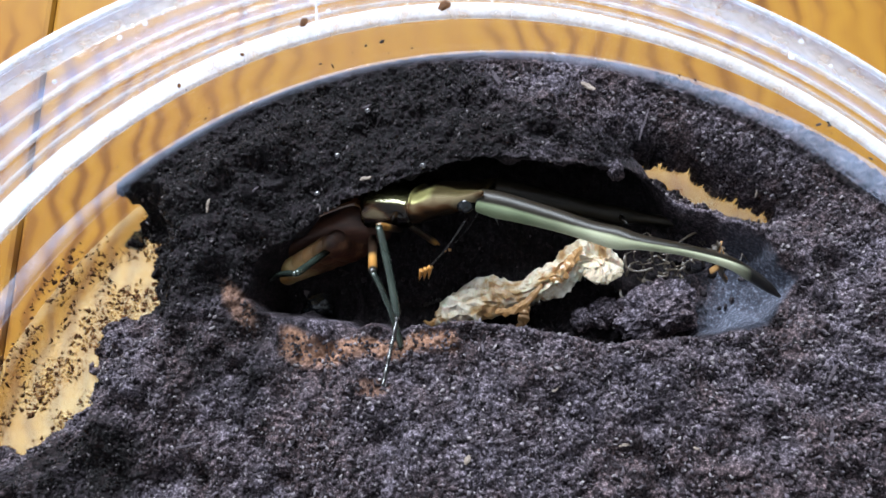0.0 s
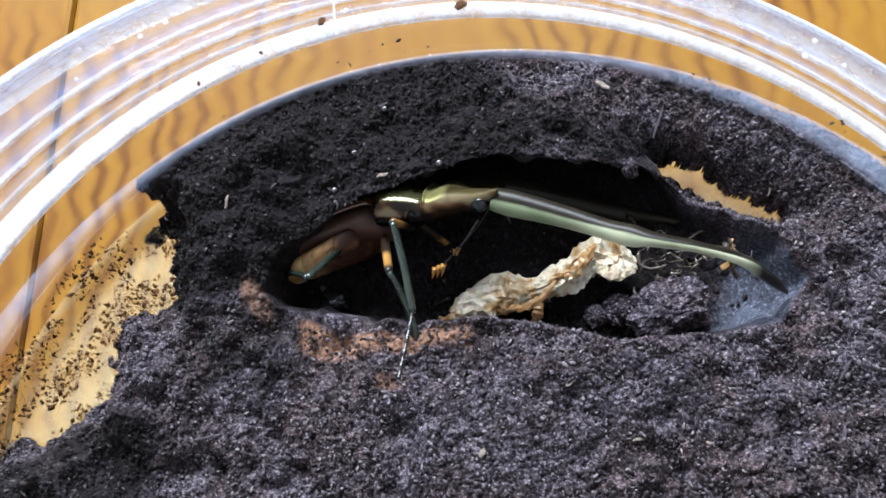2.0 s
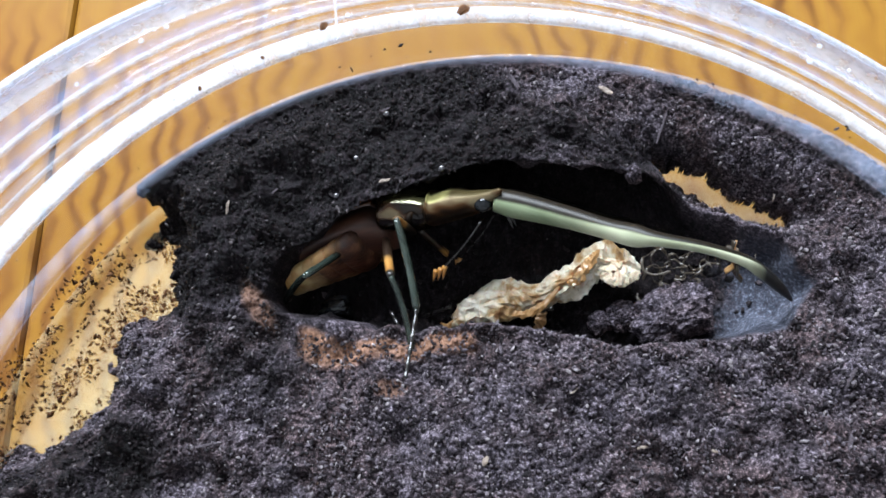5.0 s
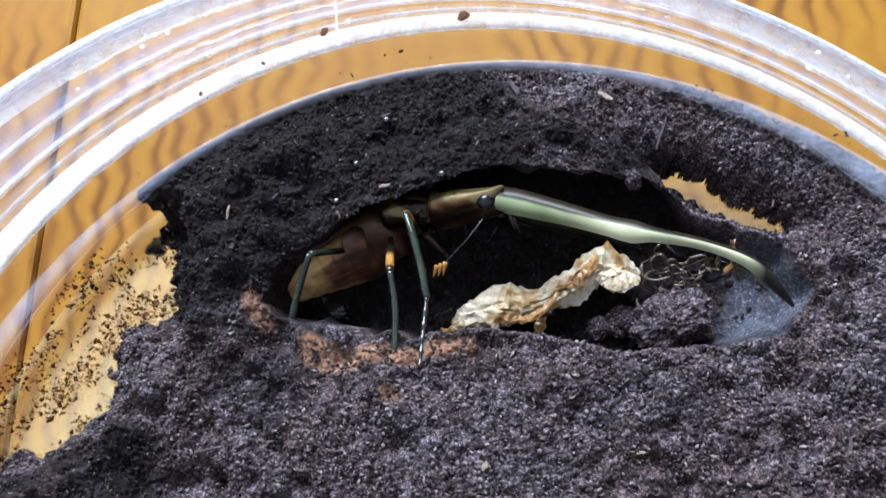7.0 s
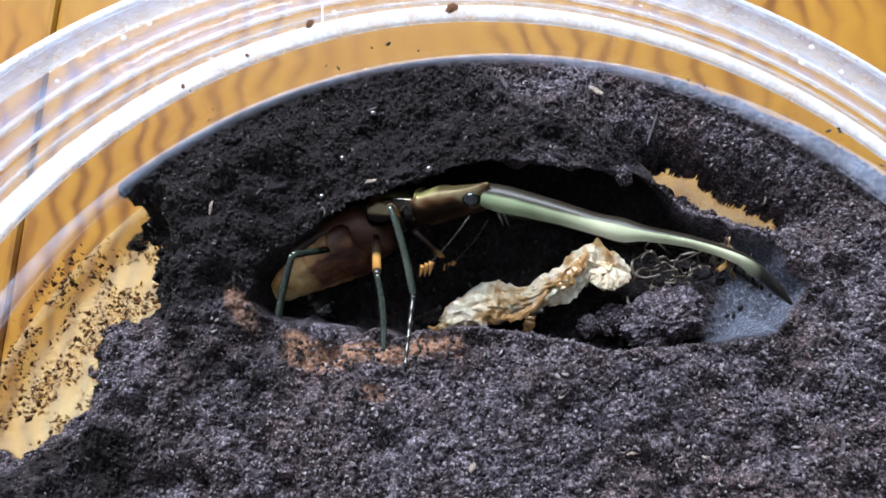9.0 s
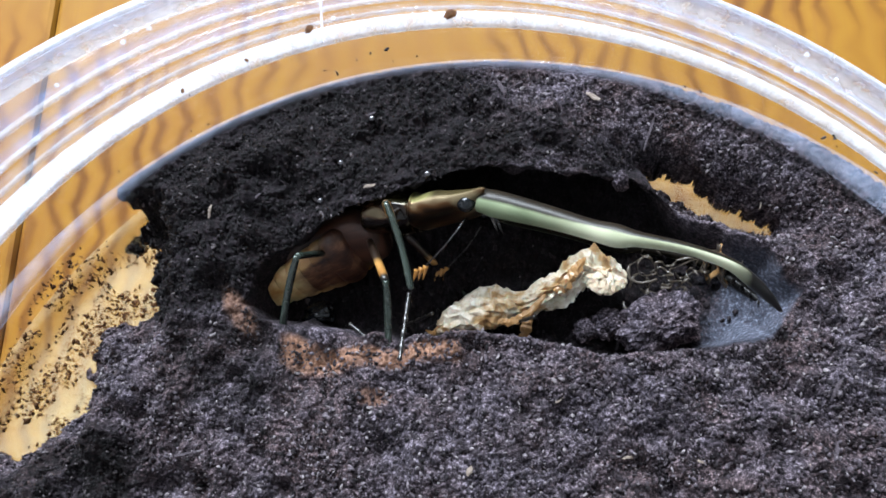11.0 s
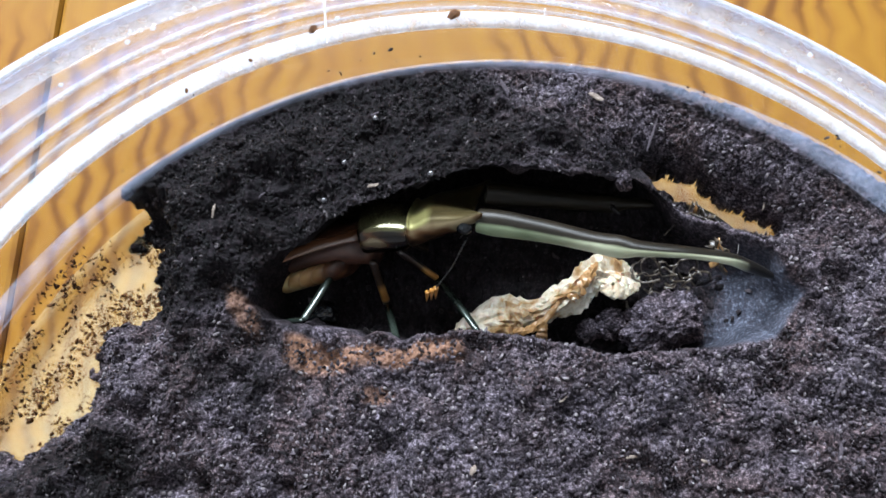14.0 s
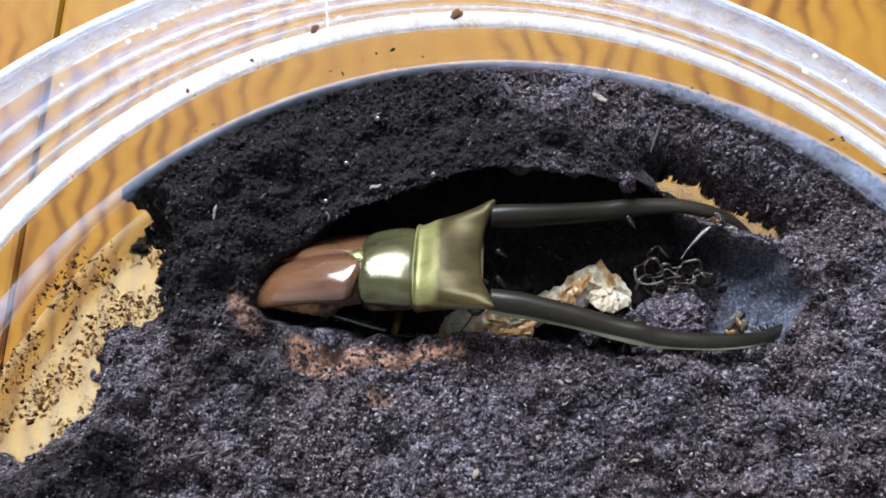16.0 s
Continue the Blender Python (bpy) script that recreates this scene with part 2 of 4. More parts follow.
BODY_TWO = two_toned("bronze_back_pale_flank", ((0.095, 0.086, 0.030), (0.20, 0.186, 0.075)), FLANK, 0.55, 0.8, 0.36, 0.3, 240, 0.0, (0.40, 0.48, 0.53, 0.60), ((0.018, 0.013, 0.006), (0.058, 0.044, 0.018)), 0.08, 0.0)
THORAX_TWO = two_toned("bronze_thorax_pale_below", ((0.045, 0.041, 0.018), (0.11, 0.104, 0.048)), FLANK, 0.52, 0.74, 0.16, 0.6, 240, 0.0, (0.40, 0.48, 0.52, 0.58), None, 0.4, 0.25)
BELLY = belly_material()
UNDER = chitin("dark_brown_underside", (0.014, 0.0045, 0.003), (0.085, 0.032, 0.017), 0.5, 0.0, 260, 0.0, (0.35, 2.5, 2.5))
LEG = chitin("green_black_leg", (0.012, 0.017, 0.014), (0.042, 0.056, 0.044), 0.2, 0.4, 240, 0.4)


def femur_material():
    n = Nodes("orange_femur", 0.3)
    along = n.add("SeparateXYZ")
    n.link(n.add("TexCoord").outputs["Object"], along.inputs[0])
    far = n.math("MULTIPLY", n.math("SUBTRACT", along.outputs["X"], 0.0034), 900.0)
    c = n.ramp(n.noise(400, 3), (0.3, (0.22, 0.09, 0.018)), (0.7, (0.42, 0.22, 0.06)))
    c = n.mix(n.ramp(far, (0.0, (0, 0, 0)), (1.0, (1, 1, 1))), (0.018, 0.010, 0.006), c)
    tip = n.math("MULTIPLY", n.math("SUBTRACT", along.outputs["X"], 0.0061), 2500.0)
    n.color(n.mix(n.ramp(tip, (0.0, (0, 0, 0)), (1.0, (1, 1, 1))), c, (0.016, 0.013, 0.010)))
    n.b.inputs["Coat Weight"].default_value = 0.3
    return n.m


FEMUR = femur_material()
CLUB = chitin("orange_club", (0.30, 0.12, 0.02), (0.50, 0.25, 0.06), 0.3, 0.0, 300, 0.3)
BLACK = chitin("black_cuticle", (0.004, 0.004, 0.004), (0.018, 0.015, 0.013), 0.28, 0.0, 500, 0.3)
EYE = chitin("black_eye", (0.004, 0.005, 0.006), (0.010, 0.011, 0.012), 0.1, 0.0, 900, 0.1)
EYE.node_tree.nodes["Principled BSDF"].inputs["Specular IOR Level"].default_value = 0.35
BROWNSKIN = chitin("brown_shed_skin", (0.16, 0.065, 0.015), (0.42, 0.24, 0.09), 0.4, 0.0, 500, 0.2)
PATCHCRUMB = plain("brown_crumb", (0.030, 0.013, 0.006), (0.14, 0.062, 0.025), 0.75, 1500, 0.5, 0.0002)
PATCHCRUMB.node_tree.nodes["Principled BSDF"].inputs["Specular IOR Level"].default_value = 0.12
DROPLET = chitin("clear_droplet", (0.03, 0.028, 0.03), (0.06, 0.055, 0.06), 0.06, 0.0, 300, 1.0)
CHIP = plain("pale_wood_chip", (0.12, 0.085, 0.065), (0.30, 0.245, 0.20), 0.7, 900, 0.4, 0.0002)
DARKSKIN = chitin("dark_curled_skin", (0.012, 0.008, 0.005), (0.08, 0.06, 0.04), 0.45, 0.0, 500, 0.3)
# wall paint kept pale so the added room bounces more fill light
PAINT = plain("grey_paint", (0.74, 0.74, 0.745), (0.80, 0.80, 0.805), 0.7, 3.0)
FLOOR = plain("grey_floor", (0.20, 0.18, 0.16), (0.30, 0.27, 0.24), 0.5, 4.0)
FRAME = plain("white_window_frame", (0.74, 0.74, 0.73), (0.8, 0.8, 0.79), 0.4, 8.0)


# ---- mesh helpers ----
def mesh_of(name, verts, faces, material, smooth=True):
    me = bpy.data.meshes.new(name)
    me.from_pydata([tuple(v) for v in verts], [], faces)
    me.materials.append(material)
    if smooth:
        me.polygons.foreach_set("use_smooth", [True] * len(me.polygons))
    me.update()
    return me


def part(name, me, parent=None, label="", m=None):
    ob = new(name, me)
    if parent is not None:
        ob.parent = parent
    if m is not None:
        ob.matrix_basis = m
    if label:
        tagged(ob, label)
    return ob


def recalc(me):
    bm = bmesh.new()
    bm.from_mesh(me)
    bmesh.ops.recalc_face_normals(bm, faces=bm.faces)
    bm.to_mesh(me)
    bm.free()
    return me


def box(name, lo, hi, material, bevel=0.0):
    bm = bmesh.new()
    bmesh.ops.create_cube(bm, size=1)
    for v in bm.verts:
        v.co = [lo[i] + (v.co[i] + 0.5) * (hi[i] - lo[i]) for i in range(3)]
    if bevel:
        bmesh.ops.bevel(bm, geom=bm.edges[:], offset=bevel, segments=2, affect="EDGES", profile=0.5)
    me = bpy.data.meshes.new(name)
    bm.to_mesh(me)
    bm.free()
    me.materials.append(material)
    return me


def loft(name, rings, material, caps=True, closed=True):
    """Joins rings of equally many points into a skin."""
    n = len(rings[0])
    verts = [p for r in rings for p in r]
    faces = []
    for i in range(len(rings) - 1):
        for j in range(n if closed else n - 1):
            k = (j + 1) % n
            faces.append((i * n + j, i * n + k, (i + 1) * n + k, (i + 1) * n + j))
    if caps:
        faces.append(tuple(range(n))[::-1])
        faces.append(tuple((len(rings) - 1) * n + j for j in range(n)))
    return recalc(mesh_of(name, verts, faces, material))


def curve_points(ctrl, steps):
    """A smooth curve (Catmull-Rom) through control rows of any width."""
    c = np.array(ctrl, float)
    c = np.vstack([2 * c[0] - c[1], c, 2 * c[-1] - c[-2]])
    out = []
    for i in range(1, len(c) - 2):
        for s in np.linspace(0, 1, steps, endpoint=False):
            a, b, d, e = c[i - 1:i + 3]
            out.append(0.5 * (2 * b + (d - a) * s + (2 * a - 5 * b + 4 * d - e) * s ** 2 + (3 * b - a - 3 * d + e) * s ** 3))
    out.append(c[-2])
    return np.array(out)


def tube(name, ctrl, material, steps=5, sides=10, up=(0, 0, 1), wobble=0.0):
    """A limb along control rows (x, y, z, half width, half height)."""
    rows = curve_points(ctrl, steps)
    rings = []
    for i, r in enumerate(rows):
        a, b = rows[max(i - 1, 0)][:3], rows[min(i + 1, len(rows) - 1)][:3]
        t = Vector(b - a).normalized()
        side = t.cross(Vector(up)).normalized()
        top = side.cross(t)
        ring = []
        for j in range(sides):
            w = 2 * math.pi * j / sides
            k = 1 + wobble * (random.random() - 0.5)
            ring.append(Vector(r[:3]) + side * math.cos(w) * r[3] * k + top * math.sin(w) * r[4] * k)
        rings.append(ring)
    return loft(name, rings, material)


def value_noise(x, y, scale, seed):
    """Smooth noise in 0..1 on arrays of places."""
    rng = np.random.RandomState(seed)
    table = rng.rand(256, 256)
    u, v = x / scale, y / scale
    i, j = np.floor(u).astype(int), np.floor(v).astype(int)
    a, b = u - i, v - j
    a, b = a * a * (3 - 2 * a), b * b * (3 - 2 * b)
    g = lambda p, q: table[p % 256, q % 256]
    return (g(i, j) * (1 - a) + g(i + 1, j) * a) * (1 - b) + (g(i, j + 1) * (1 - a) + g(i + 1, j + 1) * a) * b


MM = 0.001

# ---- the unseen room added to close the place, and the table ----
TABLE_UNDER = -0.028


def wall_with_window(name):
    x0, x1, z0, z1 = -1.6, 1.6, -0.75, 1.75
    a, b = WIN_X - WIN_W / 2, WIN_X + WIN_W / 2
    c, d = WIN_Z - WIN_H / 2, WIN_Z + WIN_H / 2
    y0, y1 = WIN_Y, WIN_Y + 0.14
    bm = bmesh.new()
    for lo, hi in (((x0, y0, z0), (a, y1, z1)), ((b, y0, z0), (x1, y1, z1)), ((a, y0, z0), (b, y1, c)), ((a, y0, d), (b, y1, z1))):
        piece = bmesh.ops.create_cube(bm, size=1)["verts"]
        for v in piece:
            v.co = [lo[i] + (v.co[i] + 0.5) * (hi[i] - lo[i]) for i in range(3)]
    me = bpy.data.meshes.new(name)
    bm.to_mesh(me)
    bm.free()
    me.materials.append(PAINT)
    return new(name, me)


def room():
    st = lambda ob, label, cat: tagged(ob, label, cat, kind="structure")
    st(wall_with_window("wall_north"), "grey painted wall around the window opening", "wall")
    st(new("wall_south", box("wall_south", (-1.6, -2.04, -0.75), (1.6, -1.9, 1.75), PAINT)), "plain grey painted wall", "wall")
    st(new("wall_west", box("wall_west", (-1.74, -1.9, -0.75), (-1.6, WIN_Y + 0.14, 1.75), PAINT)), "plain grey painted wall", "wall")
    st(new("wall_east", box("wall_east", (1.6, -1.9, -0.75), (1.74, WIN_Y + 0.14, 1.75), PAINT)), "plain grey painted wall", "wall")
    st(new("floor", box("floor", (-1.74, -2.04, -0.8), (1.74, WIN_Y + 0.14, -0.75), FLOOR)), "dull grey room floor under the table", "floor")
    st(new("ceiling", box("ceiling", (-1.74, -2.04, 1.75), (1.74, WIN_Y + 0.14, 1.8), PAINT)), "plain grey ceiling", "ceiling")
    a, b = WIN_X - WIN_W / 2, WIN_X + WIN_W / 2
    c, d = WIN_Z - WIN_H / 2, WIN_Z + WIN_H / 2
    w = tagged(new("window_1"), "white framed window in the painted wall", "window", kind="structure")
    for lo, hi in (((a, c), (a + 0.03, d)), ((b - 0.03, c), (b, d)), ((a + 0.03, c), (b - 0.03, c + 0.03)), ((a + 0.03, d - 0.03), (b - 0.03, d))):
        part("window_frame", box("window_frame", (lo[0], WIN_Y + 0.08, lo[1]), (hi[0], WIN_Y + 0.13, hi[1]), FRAME, 0.003), w)


def table():
    t = tagged(new("table"), "varnished orange-brown wooden table with long boards", "table")
    edges = [-0.62, -0.40, -0.235, -0.0695, 0.115, 0.29, 0.47, 0.62]
    for a, b in zip(edges, edges[1:]):
        bd = part("board", box("board", (a + 0.0002, -0.5, TABLE_UNDER), (b - 0.0002, 0.42, 0), WOOD, 0.0008), t)
    for sx in (-1, 1):
        for sy in (-1, 1):
            part("leg", box("leg", (sx * 0.55 - 0.03, sy * 0.37 - 0.03, -0.75), (sx * 0.55 + 0.03, sy * 0.37 + 0.03, TABLE_UNDER), WOOD, 0.003), t)


room()
table()

# ---- the clear dish ----
Ring = namedtuple("Ring", "r z x y")
FLOOR_Z = 0.004
EDGE = Ring(0.0589, 0.0120, -0.0104, -0.0137)     # where the step meets the soil
STEP = Ring(0.0636, 0.0124, -0.0098, -0.0176)     # outer edge of the step, foot of the wall
WHITE = Ring(0.0597, 0.0165, -0.0121, -0.0117)    # foot of the first bead
OUTER = Ring(0.0744, 0.0200, -0.0190, -0.0174)    # outer lip


def between(s, z):
    return Ring(*(WHITE[i] + (OUTER[i] - WHITE[i]) * s if i != 1 else z for i in range(4)))


def cap(s0, s1, z, slope, n=7):
    """A rounded shoulder of the flange: it rises towards the outside, steeply first, and levels out."""
    wide = (s1 - s0) * 0.0150
    return [between(s0, z - 0.0004)] + [between(s0 + (s1 - s0) * i / n, z + wide * math.tan(radians(slope)) * (i / n - 0.5 * (i / n) ** 2)) for i in range(n + 1)]


def dish_mesh(name, rows, material, thickness):
    n = 220
    under = [r._replace(z=r.z - thickness * 0.9, r=r.r + thickness * 0.45) for r in rows]
    rows = rows + under[::-1]
    rings = []
    for r in rows:
        rings.append([(r.x + r.r * math.cos(2 * math.pi * j / n), r.y + r.r * math.sin(2 * math.pi * j / n), r.z) for j in range(n)])
    rings.append(rings[0])
    return loft(name, rings, material, caps=False)


def dish():
    d = tagged(new("plastic_dish"), "clear plastic dish with a stepped rim, standing on the wooden table", "dish")
    e = EDGE
    base = [e._replace(r=0.0005, z=FLOOR_Z), e._replace(r=0.03, z=FLOOR_Z), e._replace(r=e.r - 0.0029, z=FLOOR_Z), e._replace(r=e.r - 0.0016, z=FLOOR_Z + 0.0006), e._replace(r=e.r - 0.0008, z=FLOOR_Z + 0.002), e._replace(r=e.r - 0.0005, z=FLOOR_Z + 0.0045)]
    part("base", dish_mesh("base", base, PLASTIC_BASE, 0.0008), d)
    corner = [e._replace(r=e.r - 0.0005, z=FLOOR_Z + 0.0047), e._replace(r=e.r - 0.0004, z=FLOOR_Z + 0.006), e._replace(r=e.r - 0.0002, z=0.0116)]
    part("corner", dish_mesh("corner", corner, PLASTIC_WALL, 0.0004), d)
    blend = lambda p, q, k, z: Ring(*(p[i] + (q[i] - p[i]) * k if i != 1 else z for i in range(4)))
    step = [blend(e, STEP, k, z) for k, z in ((-0.06, 0.0117), (0.0, 0.0121), (0.12, 0.0124), (0.45, 0.0126), (0.8, 0.01262), (0.97, 0.0126))]
    part("step", dish_mesh("step", step, PLASTIC_STEP, 0.0003), d, "milky clear plastic step")
    band = [blend(STEP, WHITE, k, STEP.z + (WHITE.z - STEP.z) * k) for k in (0.02, 0.3, 0.5, 0.75, 0.97)]
    part("wall", dish_mesh("wall", band, PLASTIC_WALL, 0.0007), d)
    flat = lambda *rows: [between(k, z) for k, z in rows]
    for name, rows, look_of in (
        ("bead", cap(0.0, 0.16, 0.0165, 24), PLASTIC_BEAD),
        ("flange", flat((0.162, 0.01704), (0.18, 0.0169), (0.26, 0.0164)), PLASTIC_RIM),
        ("ridge", cap(0.262, 0.276, 0.0166, 20), PLASTIC_THIN),
        ("flange", flat((0.278, 0.0166), (0.34, 0.0162), (0.392, 0.0160)), PLASTIC_RIM),
        ("ridge", cap(0.395, 0.428, 0.0168, 22), PLASTIC_LINE),
        ("groove", flat((0.430, 0.0169), (0.47, 0.0168), (0.505, 0.0167)), PLASTIC_BLUE),
        ("flange", flat((0.507, 0.0167), (0.55, 0.0166), (0.596, 0.0167)), PLASTIC_RIM),
        ("ridge", cap(0.60, 0.634, 0.0172, 22), PLASTIC_LINE),
        ("groove", flat((0.636, 0.0173), (0.69, 0.0171), (0.74, 0.0169)), PLASTIC_BLUE),
        ("flange", flat((0.742, 0.0169), (0.88, 0.0165), (1.03, 0.0162)), PLASTIC_RIM),
        ("groove", flat((1.032, 0.0163), (1.06, 0.0165), (1.088, 0.0168)), PLASTIC_BLUE),
        ("lip", cap(1.09, 1.14, 0.0172, 26) + [between(1.16, 0.0172), between(1.185, 0.0160), between(1.19, 0.012)], PLASTIC_BEAD),
    ):
        part(name, dish_mesh(name, rows, look_of, 0.0006), d)
    part("seam", tube("seam", [(-0.0249, 0.0529, 0.0175, 0.00012, 0.0003), (-0.0243, 0.0465, 0.0172, 0.00012, 0.0003)], PLASTIC_BEAD, 3, 8), d, "moulding seam across the rim")
    for ob in d.children:
        ob.visible_shadow = False
    

dish()

# ---- the humus filling the dish, with the opened pupal chamber in it ----
NORTH = np.array([(-31.6, 18.4), (-31.0, 21.3), (-29.2, 23.1), (-25.8, 24.7), (-22.2, 26.1), (-18.1, 27.8), (-13.9, 29.1), (-10.3, 30.3), (-6.8, 31.0), (-2.7, 30.5), (1.3, 30.3), (4.8, 30.9), (10.0, 30.2), (14.3, 27.0), (18.4, 24.2), (21.4, 21.7), (23.4, 18.6)]) * MM
PATCH = np.array([(-72, 22), (-59.5, 29.6), (-56.5, 32.0), (-54.6, 32.0), (-54.0, 29.0), (-55.4, 26.0), (-51.2, 26.6), (-48.0, 26.6), (-47.3, 22.8), (-47.4, 20.0), (-51.0, 17.6), (-52.3, 15.3), (-53.3, 10.4), (-54.4, 7.3), (-57.2, 6.6), (-59.8, 4.7), (-63.0, 2.4), (-72, -1)]) * MM
SLOT = np.array([(10.4, 33.5, 0.35), (12.0, 33.1, 0.9), (14.4, 32.1, 1.4), (16.2, 30.6, 1.1), (17.6, 29.6, 0.45), (19.2, 28.7, 0.7), (21.2, 27.8, 1.1), (22.8, 27.0, 0.7)]) * MM
SOUTH = np.array([(-31.6, 18.2), (-29.5, 15.9), (-27.6, 14.4), (-25.2, 13.8), (-20.5, 14.1), (-15.9, 14.5), (-11.4, 14.8), (-5.8, 14.8), (-2.6, 14.2), (1.7, 12.9), (5.9, 12.3), (10.1, 12.3), (15.2, 12.8), (20.2, 13.6), (23.4, 18.4)]) * MM


def smooth(a, b, v):
    t = np.clip((v - a) / (b - a), 0, 1)
    return t * t * (3 - 2 * t)


def ellipse(x, y, cx, cy, ax, ay, turn):
    """Signed measure of a tilted ellipse: under 1 inside."""
    c, s = math.cos(radians(turn)), math.sin(radians(turn))
    u, v = x - cx * MM, y - cy * MM
    return np.hypot((u * c + v * s) / (ax * MM), (-u * s + v * c) / (ay * MM))


def outside(x, y, poly):
    """Distance from a closed outline, negative inside it."""
    best, cross = np.full(np.shape(x), 1.0), np.zeros(np.shape(x), int)
    for (ax, ay), (bx, by) in zip(poly, np.roll(poly, -1, 0)):
        k = np.clip(((x - ax) * (bx - ax) + (y - ay) * (by - ay)) / ((bx - ax) ** 2 + (by - ay) ** 2), 0, 1)
        best = np.minimum(best, np.hypot(x - ax - k * (bx - ax), y - ay - k * (by - ay)))
        cross += ((ay > y) != (by > y)) & (x < ax + (y - ay) * (bx - ax) / (by - ay + 1e-12))
    return np.where(cross % 2 == 1, -best, best)


def from_slot(x, y):
    """Distance from the edge of the bare slot, negative inside it."""
    best = np.full(np.shape(x), 1.0)
    for (ax, ay, aw), (bx, by, bw) in zip(SLOT, SLOT[1:]):
        k = np.clip(((x - ax) * (bx - ax) + (y - ay) * (by - ay)) / ((bx - ax) ** 2 + (by - ay) ** 2), 0, 1)
        best = np.minimum(best, np.hypot(x - ax - k * (bx - ax), y - ay - k * (by - ay)) - (aw + k * (bw - aw)))
    return best


def soil_level(x, y):
    """The broad shape of the humus, without its grains; also the share of loose crumbs, and the red stain."""
    n1, n2 = value_noise(x, y, 9 * MM, 3), value_noise(x, y, 3.2 * MM, 5)
    h = 0.0150 + 0.0026 * (n1 - 0.5) + 0.0022 * (n2 - 0.5) + 0.0019 * (value_noise(x, y, 1.7 * MM, 6) - 0.5)
    h -= 0.0026 * smooth(17 * MM, 29 * MM, x)
    h += 0.0016 * smooth(14 * MM, 2 * MM, y) * smooth(-45 * MM, -25 * MM, x)
    # the far side slopes towards the chamber, the right end lies thin on the floor of the dish
    lip_y = np.interp(x, NORTH[:, 0], NORTH[:, 1])
    h += 0.0030 * np.exp(-((y - lip_y) / (5 * MM)) ** 2) * (y > 16 * MM) * smooth(6 * MM, -8 * MM, x) * smooth(-29 * MM, -18 * MM, x)
    h -= 0.0012 * smooth(30 * MM, 40 * MM, y)
    dip = smooth(1.6, 0.8, ellipse(x, y, 22, 32.5, 13, 7, -30))
    h = h * (1 - dip) + (0.0106 + 0.7 * (h - 0.0125)) * dip
    h -= 0.0022 * smooth(-2 * MM, 8 * MM, x) * smooth(24 * MM, 29 * MM, y)
    thin = smooth(2.1, 0.6, ellipse(x, y, 16.4, 30.2, 6.8, 2.4, -27))
    h = h * (1 - thin) + (FLOOR_Z + 0.0014 + 0.0012 * n2) * thin
    # banked up against the wall
    rim = np.hypot(x - EDGE.x, y - EDGE.y)
    bank = smooth(EDGE.r - 6.5 * MM, EDGE.r - 0.8 * MM, rim)
    h = h * (1 - bank) + (0.0114 - 0.0012 * dip + 0.0008 * n2) * bank
    # bare patch of floor beside the wall, with thin humus round it
    bare = outside(x, y, PATCH) + 3.2 * MM * (n2 - 0.5) + 1.2 * MM * (value_noise(x, y, 0.8 * MM, 12) - 0.5)
    h = np.minimum(h, FLOOR_Z - 0.0012 + 0.0018 * smooth(-0.3 * MM, 0.4 * MM, bare) + 0.0125 * smooth(0.2 * MM, 10.5 * MM, bare))
    # the chamber
    wob = (value_noise(x, y, 2.0 * MM, 8) - 0.5) * 1.3 * MM * (1 + 1.5 * smooth(15 * MM, 20 * MM, x))
    top = np.interp(x, NORTH[:, 0], NORTH[:, 1])
    low = np.interp(x, SOUTH[:, 0], SOUTH[:, 1])
    ends = np.minimum(x - NORTH[0, 0], NORTH[-1, 0] - x)
    inside = np.minimum(np.minimum(top - y, y - low), ends) + wob * 0.6
    east = smooth(12 * MM, 19 * MM, x)
    wall = smooth(-0.25 * MM, (1.3 + 2.0 * east) * MM, inside)
    floor_level = FLOOR_Z + 0.0006 + 0.0012 * value_noise(x, y, 4 * MM, 11) + 0.0040 * smooth(15 * MM, 23 * MM, x) * smooth(26 * MM, 19 * MM, y)
    pit = h + (floor_level - h) * wall
    h = np.where(inside > -0.3 * MM, np.minimum(h, pit), h)
    # slot of bare floor at the chamber's far corner
    slot = from_slot(x, y) + 0.9 * MM * (value_noise(x + y, y - x, 1.1 * MM, 14) - 0.5) + 0.3 * MM * (value_noise(x - 0.6 * y, y + 0.6 * x, 0.3 * MM, 15) - 0.5)
    h = np.where(slot < 0.6 * MM, np.minimum(h, FLOOR_Z - 0.0010 + 0.0032 * smooth(-0.25 * MM, 0.55 * MM, slot)), h)
    # how rough: the chamber's smeared end is fine, the open heap coarse
    fine = smooth(0.1 * MM, 0.8 * MM, inside) * east
    grain = 1 - 0.85 * fine
    grain = grain * smooth(FLOOR_Z - 0.0012, FLOOR_Z + 0.0006, h) * smooth(-0.1 * MM, 0.6 * MM, slot)
    past = low - y + 0.9 * MM * (n2 - 0.5)
    stain = smooth(0.7 * MM, 1.3 * MM, past) * smooth(3.4 * MM, 2.4 * MM, past) * smooth(-28 * MM, -26.5 * MM, x) * smooth(-9.0 * MM, -10.2 * MM, x)
    stain = np.maximum(stain, 0.5 * smooth(1.2, 0.5, ellipse(x, y, -32.2, 17.2, 1.1, 3.4, 35)))
    stain = np.maximum(stain, 0.6 * smooth(1.1, 0.6, ellipse(x, y, -17.6, 8.4, 1.7, 1.0, 0)))
